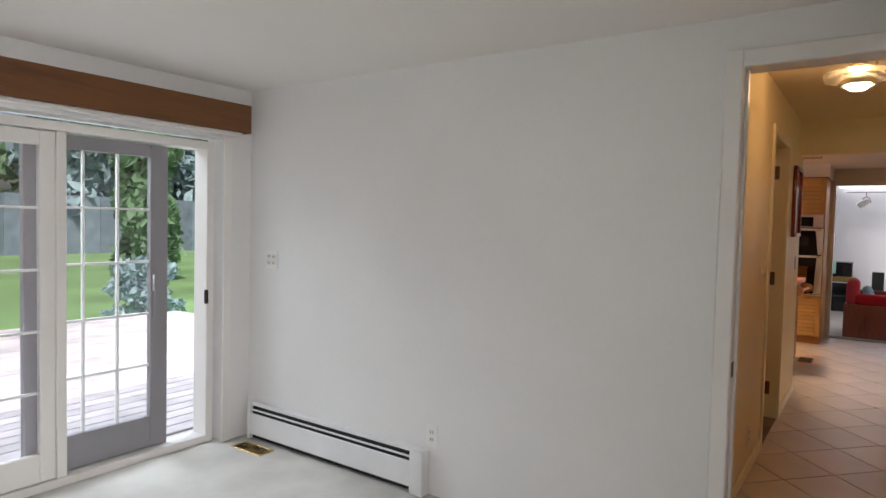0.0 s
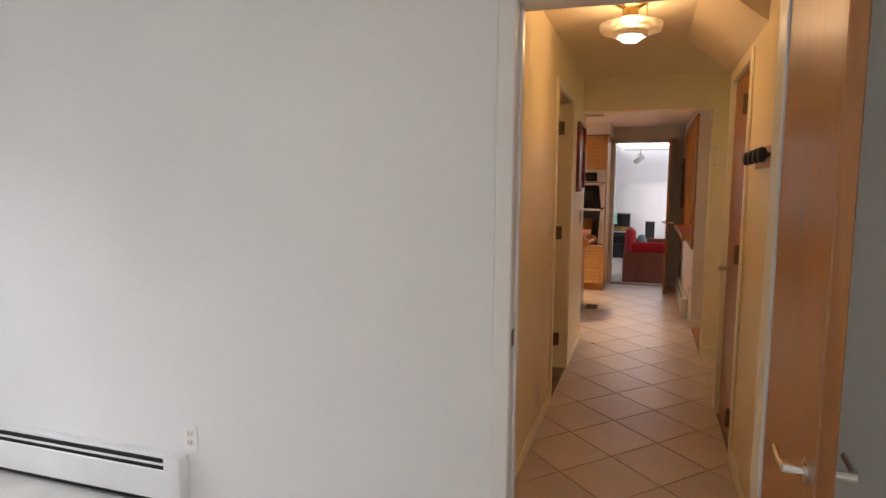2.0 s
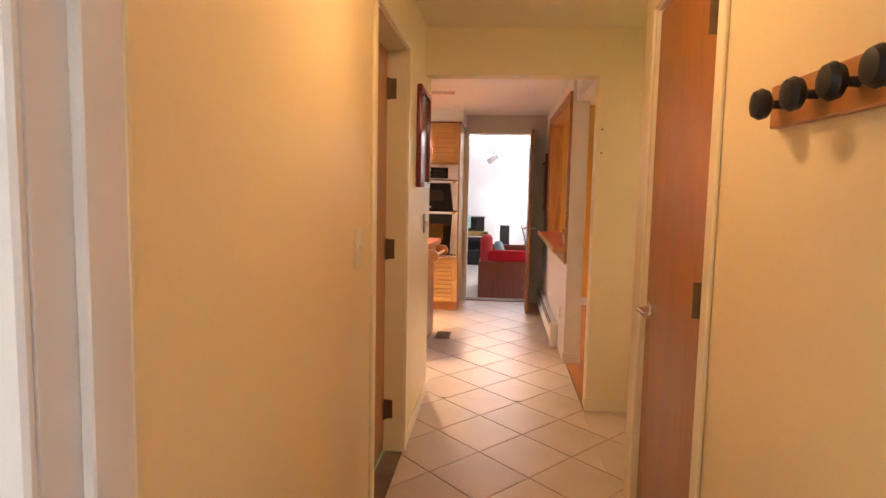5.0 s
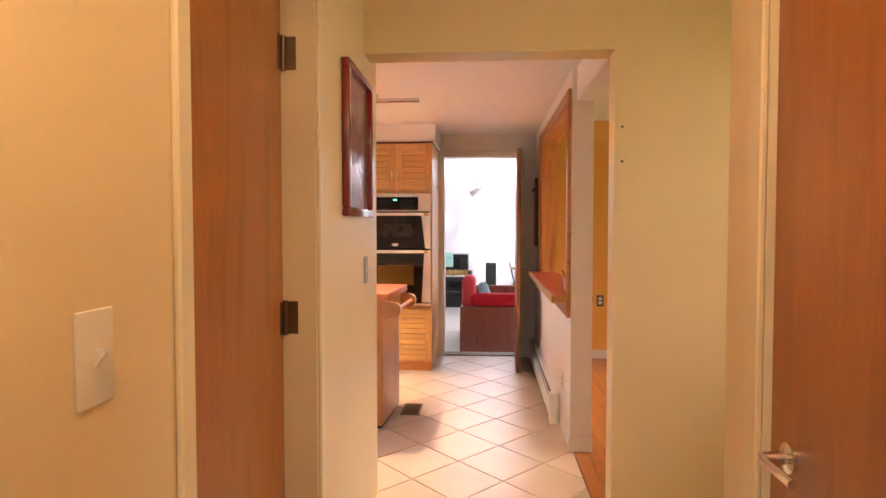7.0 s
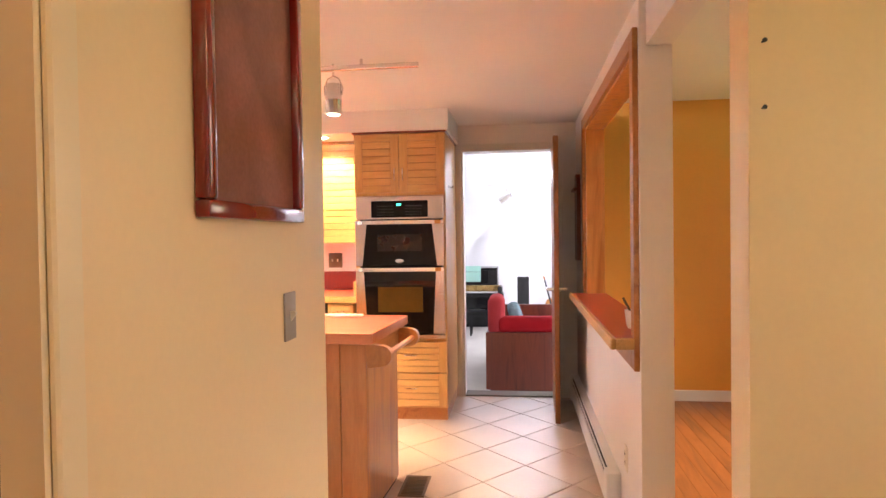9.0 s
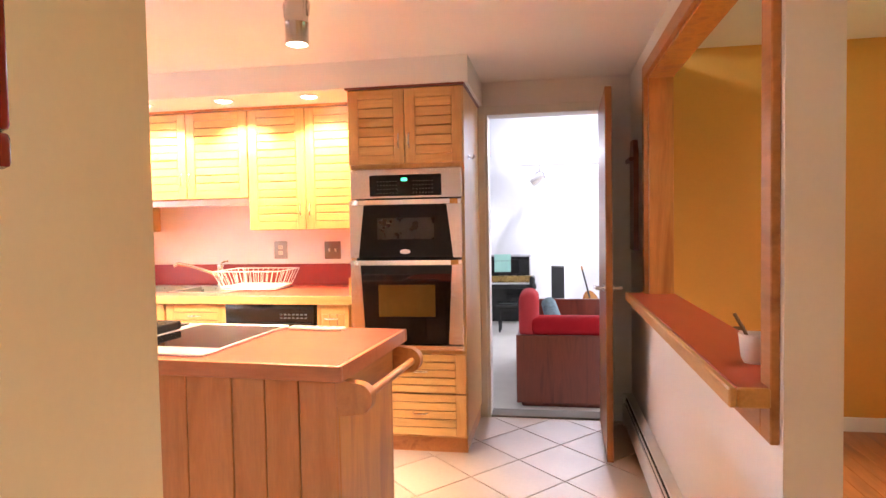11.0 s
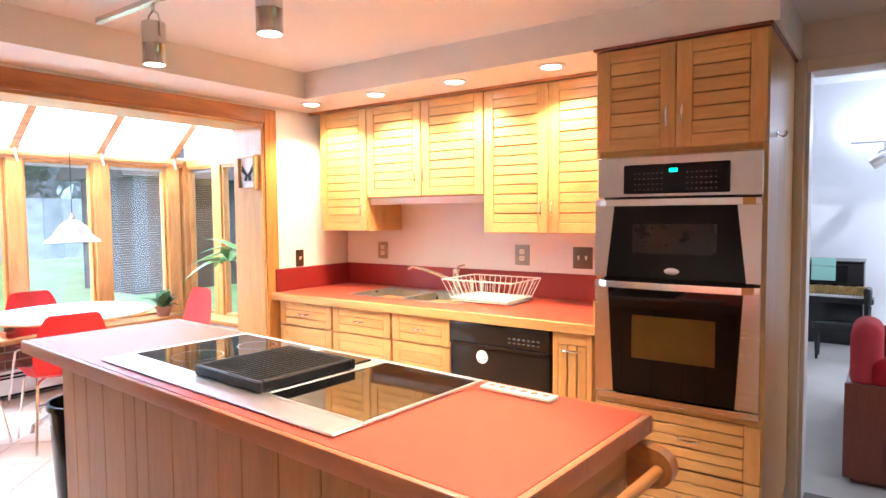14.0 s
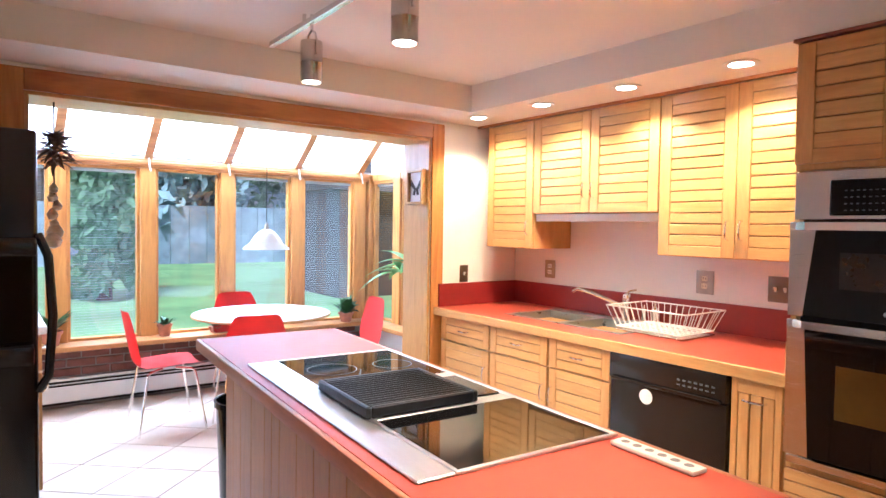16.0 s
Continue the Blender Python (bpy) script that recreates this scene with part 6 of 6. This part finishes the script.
def bench(x, y, w, h, label, top):
    b = thing("piano_bench", at(x, y, FL), label, "bench")
    part("seat", B((-w / 2, -0.16, h - 0.07), (w / 2, 0.16, h), 0.022, 3), M[top], b)
    part("apron", B((-w / 2 + 0.02, -0.14, h - 0.12), (w / 2 - 0.02, 0.14, h - 0.07)), M["black"], b)
    for sx in (-1, 1):
        for sy in (-1, 1):
            part("leg", lathe([(0, 0), (0.014, 0), (0.02, 0.15), (0.024, h - 0.12), (0, h - 0.12)], 10, at=(sx * (w / 2 - 0.05), sy * 0.11, 0)), M["black"], b)


bench(-0.27, 14.72, 0.52, 0.42, "black padded piano bench", "black")
bench(0.72, 15.6, 0.50, 0.34, "small bench with a black and white patterned seat", "stripe")
sp = thing("tower_speaker", at(0.37, 16.6, FL), "slim black tower loudspeaker", "speaker")
part("cabinet", B((-0.11, -0.13, 0.02), (0.11, 0.13, 0.82), 0.006), M["black"], sp)
part("grille", B((-0.105, -0.145, 0.05), (0.105, -0.13, 0.80), 0.004), M["ink"], sp, "black cloth grille")
part("plinth", B((-0.13, -0.15, 0), (0.13, 0.15, 0.02)), M["black"], sp)

ce = thing("cello", pose(0.93, 15.15, FL, -6, -14, 0) @ Matrix.Diagonal((0.72, 0.72, 0.72, 1)), "orange-varnished cello leaning on its stand", "cello")
out = []
for u in range(40):
    a = math.tau * u / 40
    z = 0.36 * math.cos(a)
    wv = 0.20 - 0.03 * math.cos(a)
    waist = 1 - 0.30 * math.exp(-((z - 0.03) / 0.09) ** 2)
    out.append((wv * math.sin(a) * waist, -0.06, 0.42 + z))
part("body", prism(bmesh.new(), out, (0, 0.12, 0)), M["violin"], ce)
part("spike", T([(0, 0, 0.0), (0, 0, 0.07)], 0.008), M["ink"], ce)
part("neck", T([(0, -0.08, 0.62), (0, -0.09, 1.0), (0, -0.05, 1.22)], 0.018, 8), M["ink"], ce)
part("scroll", T([(0, -0.05, 1.20), (0, -0.02, 1.26), (0, -0.06, 1.29), (0, -0.08, 1.25)], 0.018, 8), M["violin"], ce)
part("bridge", B((-0.04, -0.10, 0.34), (0.04, -0.06, 0.36)), M["violin"], ce)

# added slot skylight (unseen), glowing band and track lamp on the far wall
sk = thing("skylight", at(1.0, 15.9, 3.2), "unseen glazed slot added to the living room ceiling for light", "skylight", kind="structure")
part("frame", box(B((-1.35, -0.5, 0.0), (-1.30, 0.5, 0.22)), (1.35, -0.5, 0.0), (1.40, 0.5, 0.22)), M["living"], sk)
# unseen board added above the roof to keep the sun out of the slot
part("light_scoop", B((-1.40, -0.62, 0.1), (1.45, -0.55, 2.4)), M["living"], sk)
part("pane", B((-1.30, -0.5, 0.2), (1.35, 0.5, 0.208)), M["skyglass"], sk).visible_shadow = False
wl = thing("light_shelf", at(0.15, 16.85, 2.36), "white wall band made to glow, with a thin rail", "light shelf")
# emission stands for the band's brightness and lights the far wall
part("shelf", B((-0.60, -0.12, 0.08), (2.6, 0.15, 0.23), 0.01), glow("white_band_glow", (0.96, 0.97, 1.0), 3.0), wl, "white panel with its brightness put in as a glow")
part("rail", T([(-0.45, -0.14, -0.04), (2.6, -0.14, -0.04)], 0.012), M["grey_frame"], wl)
sp = thing("wall_spotlight", at(0.08, 16.70, 2.33), "small white swivel spotlight under a rail", "spotlight")
part("stem", T([(0, 0, 0), (0, 0, -0.12)], 0.012), M["grey_frame"], sp)
part("yoke", T([(-0.09, 0, -0.24), (-0.06, 0, -0.14), (0, 0, -0.12), (0.06, 0, -0.14), (0.09, 0, -0.24)], 0.011), M["grey_frame"], sp)
k = part("head", lathe([(0, 0), (0.06, 0), (0.08, 0.14), (0.075, 0.24), (0, 0.23)], 20), M["steel"], sp)
k.matrix_basis = pose(0.05, 0, -0.18, 0, -125, 0)

# ---- outdoors ----
solid("ground", B((-80, -60, -0.5), (60, 60, -0.32)), M["grass"], "green mown lawn", "ground")
dk = thing("deck", at(-3.5, 0, -0.02), "weathered grey deck boards outside the sliding door", "deck", kind="structure")
for i in range(34):
    x = -0.145 * i
    part("board", B((x - 0.130, -4.5, -0.04), (x, 5.5, 0.0), 0.004), M["deck"], dk)
# one near-black slab below all boards puts shade into the gaps
part("beam", B((-4.9, -4.5, -0.30), (0.0, 5.5, -0.045)), M["shadow"], dk)
post = thing("deck_post", at(-4.35, 0.62, -0.02), "dark stained square deck post", "post")
part("post", B((-0.07, -0.06, 0), (0.07, 0.06, 2.6), 0.006), M["darkhouse"], post)


def foliage(bm, c, r, n, size, rnd, flat=1.0):
    for _ in range(n):
        d = Vector((rnd.gauss(0, 1), rnd.gauss(0, 1), rnd.gauss(0, 1)))
        d = d.normalized() * (0.55 + 0.5 * rnd.random())
        p = Vector(c) + Vector((d.x * r[0], d.y * r[1], d.z * r[2]))
        u = Vector((rnd.gauss(0, 1), rnd.gauss(0, 1), rnd.gauss(0, flat))).normalized()
        v = u.orthogonal().normalized()
        s = size * rnd.uniform(0.5, 1.3)
        q = [bm.verts.new(p + u * s * a + v * s * b * 0.6) for a, b in ((-1, 0), (0, -0.7), (1, 0), (0, 0.7))]
        bm.faces.new(q)


def tree(x, y, h, w, seed, mat="hedge", label="leafy garden tree", clumps=16, leaves=150, size=0.22, name="tree"):
    rnd = random.Random(seed)
    t = thing(name, at(x, y, -0.32), label, "tree")
    bm = bmesh.new()
    tube(bm, [(0, 0, 0), (0.05, 0.03, h * 0.4), (0.0, 0.08, h * 0.85)], 0.12 + 0.01 * h, 8, r_end=0.03)
    for i in range(6):
        a, z = rnd.uniform(0, math.tau), h * rnd.uniform(0.25, 0.6)
        tube(bm, [(0.03, 0.03, z), (w * 0.5 * math.cos(a), w * 0.5 * math.sin(a), z + h * 0.15)], 0.05, 6, r_end=0.015)
    part("trunk", bm, M["bark"], t)
    bm = bmesh.new()
    for i in range(clumps):
        a, u = rnd.uniform(0, math.tau), rnd.random()
        z = h * (0.06 + 0.9 * u)
        k = w * (1 - 0.55 * u) * rnd.uniform(0.3, 0.85)
        foliage(bm, (k * math.cos(a), k * math.sin(a), z), (w * 0.38, w * 0.38, h * 0.12), leaves, size, rnd)
    part("crown", bm, M[mat], t)
    return t


rnd = random.Random(21)
for i in range(15):
    tree(-31 - 5 * rnd.random(), -15.5 + 4.2 * i + rnd.uniform(-1, 1), rnd.uniform(8, 13), rnd.uniform(3.0, 4.2), 30 + i, "hedge" if i % 2 == 0 else "spruce", "tall leafy garden tree behind the lawn", 20, 150, 0.42)
tree(-15.5, 9.0, 4.6, 0.9, 71, "hedge", "rounded green garden bush on the lawn", 34, 200, 0.2, "bush")
tree(-9.8, 5.75, 1.0, 0.75, 77, "spruce", "low rounded blue spruce shrub by the deck", 24, 130, 0.07, "spruce_shrub")
tree(-7.6, 1.6, 1.5, 0.45, 78, "leaf", "dark green shrub beside the deck", 12, 40, 0.1, "shrub")
fe = thing("garden_fence", at(-28, 0, -0.32), "tall blue-grey garden fence behind the lawn", "fence")
for i in range(70):
    part("slat", B((0, -16.0 + 0.75 * i, 0), (0.03, -16.0 + 0.75 * i + 0.73, 2.5)), M["fencewood"], fe)


def house(x, y, w, d, h, mat, label, rz):
    hs = thing("house", at(x, y, -0.32, rz), label, "house")
    part("wall", B((-w / 2, -d / 2, 0), (w / 2, d / 2, h)), M[mat], hs)
    bm = bmesh.new()
    prism(bm, [(-w / 2 - 0.4, -d / 2 - 0.4, h - 0.1), (w / 2 + 0.4, -d / 2 - 0.4, h - 0.1), (0, -d / 2 - 0.4, h + 1.6)], (0, d + 0.8, 0))
    part("roof", bm, M["roof"], hs)
    for yy in (-d / 4, d / 4) if mat == "siding" else ():
        wn_ = part("window", B((w / 2, yy - 0.5, 1.0), (w / 2 + 0.04, yy + 0.5, 2.1), 0.01), M["trim"], hs)
        part("pane", B((w / 2 + 0.04, yy - 0.42, 1.08), (w / 2 + 0.05, yy + 0.42, 2.02)), M["blackglass"], wn_)


house(-15.5, -2.4, 4, 5, 2.8, "siding", "yellow-sided neighbouring house behind the trees", 0)
house(-14.5, 15.0, 2.4, 2.6, 2.7, "darkhouse", "dark brown neighbouring outbuilding", 0)

# ---- floor pieces ----


def clip(poly, axis, lim, keep_less):
    res = []
    for i, p in enumerate(poly):
        q = poly[(i + 1) % len(poly)]
        pin, qin = (p[axis] <= lim) == keep_less, (q[axis] <= lim) == keep_less
        if pin:
            res.append(p)
        if pin != qin:
            k = (lim - p[axis]) / (q[axis] - p[axis])
            res.append((p[0] + (q[0] - p[0]) * k, p[1] + (q[1] - p[1]) * k))
    return res


def slab(poly, z0, z1, bev):
    """A flat piece with a small chamfer round its top."""
    cx, cy = sum(p[0] for p in poly) / len(poly), sum(p[1] for p in poly) / len(poly)
    bm = bmesh.new()
    def ring(k, z):
        vs = []
        for p in poly:
            d = Vector((p[0] - cx, p[1] - cy))
            L = max(d.length, 1e-6)
            vs.append(bm.verts.new((cx + d.x * (L - k) / L, cy + d.y * (L - k) / L, z)))
        return vs
    a, b, c = ring(0, z0), ring(0, z1 - bev), ring(bev * 1.4, z1)
    for r, s in ((a, b), (b, c)):
        for i in range(len(poly)):
            j = (i + 1) % len(poly)
            bm.faces.new((r[i], r[j], s[j], s[i]))
    bm.faces.new(c)
    return bm


floor_tiles = thing("floor_tiles", at(0, 0, 0), "beige ceramic floor tiles laid diagonally with brown grout", "floor", kind="structure")
HX, HY, GX, GY, SXY = 0.2418, 0.2668, 0.177, 4.341, -0.0063
rects = [(XL, XR, 2.70, 6.24), (XR, 1.9, 4.87, 6.12), (-3.4, XR, 6.24, YN), (-5.38, -3.4, 6.41, 10.0), (-0.172, 0.582, YN, YN + 0.001)]
g = 0.0045
full = None
for i in range(-26, 9):
    for j in range(-9, 26):
        if (i + j) % 2 == 0:
            continue
        cx, cy = GX + HX * i + SXY * j, GY + HY * j
        dia = [(cx + HX - g, cy), (cx + SXY, cy + HY - g), (cx - HX + g, cy), (cx - SXY, cy - HY + g)]
        for x0, x1, y0, y1 in rects:
            p = dia
            for ax, lim, less in ((0, x0, False), (0, x1, True), (1, y0, False), (1, y1, True)):
                p = clip(p, ax, lim, less) if len(p) > 2 else []
            if len(p) < 3:
                continue
            area = abs(sum(p[k][0] * p[(k + 1) % len(p)][1] - p[(k + 1) % len(p)][0] * p[k][1] for k in range(len(p)))) / 2
            if area < 0.0008:
                continue
            if len(p) == 4 and area > 2 * (HX - g) * (HY - g) - 1e-5:
                if full is None:
                    full = mesh_of("tile", slab([(q[0] - cx, q[1] - cy) for q in dia], -0.006, 0.0, 0.0018), M["tile"])
                ob = new("tile", full)
                ob.parent = floor_tiles
                ob.location = (cx, cy, 0)
            else:
                mx, my = sum(q[0] for q in p) / len(p), sum(q[1] for q in p) / len(p)
                ob = part("tile", slab([(q[0] - mx, q[1] - my) for q in p], -0.006, 0.0, 0.0012), M["tile"], floor_tiles)
                ob.location = (mx, my, 0)

boards = thing("floor_boards", at(0, 0, 0), "red-brown wooden floor boards", "floor", kind="structure")
for i in range(27):
    x = XR + 0.005 + 0.083 * i
    if x > 2.9:
        break
    part("board", B((x, 6.24, -0.004), (x + 0.0815, 9.858, 0.003), 0.001), M["floorwood"], boards)

# bricks under the sunroom windows
brick_mesh = mesh_of("brick", B((0, -0.095, -0.028), (0.014, 0.095, 0.028), 0.003), M["brick"])
low = thing("brick_course", at(-5.38, 0, 0), "dark red brick courses under the window sill", "brick wall", kind="structure")
for r in range(3):
    for i in range(18):
        y = 6.53 + 0.2 * i + (0.1 if r % 2 else 0)
        if y < 9.88:
            ob = new("brick", brick_mesh)
            ob.parent = low
            ob.location = (0, y, 0.27 + 0.068 * r)
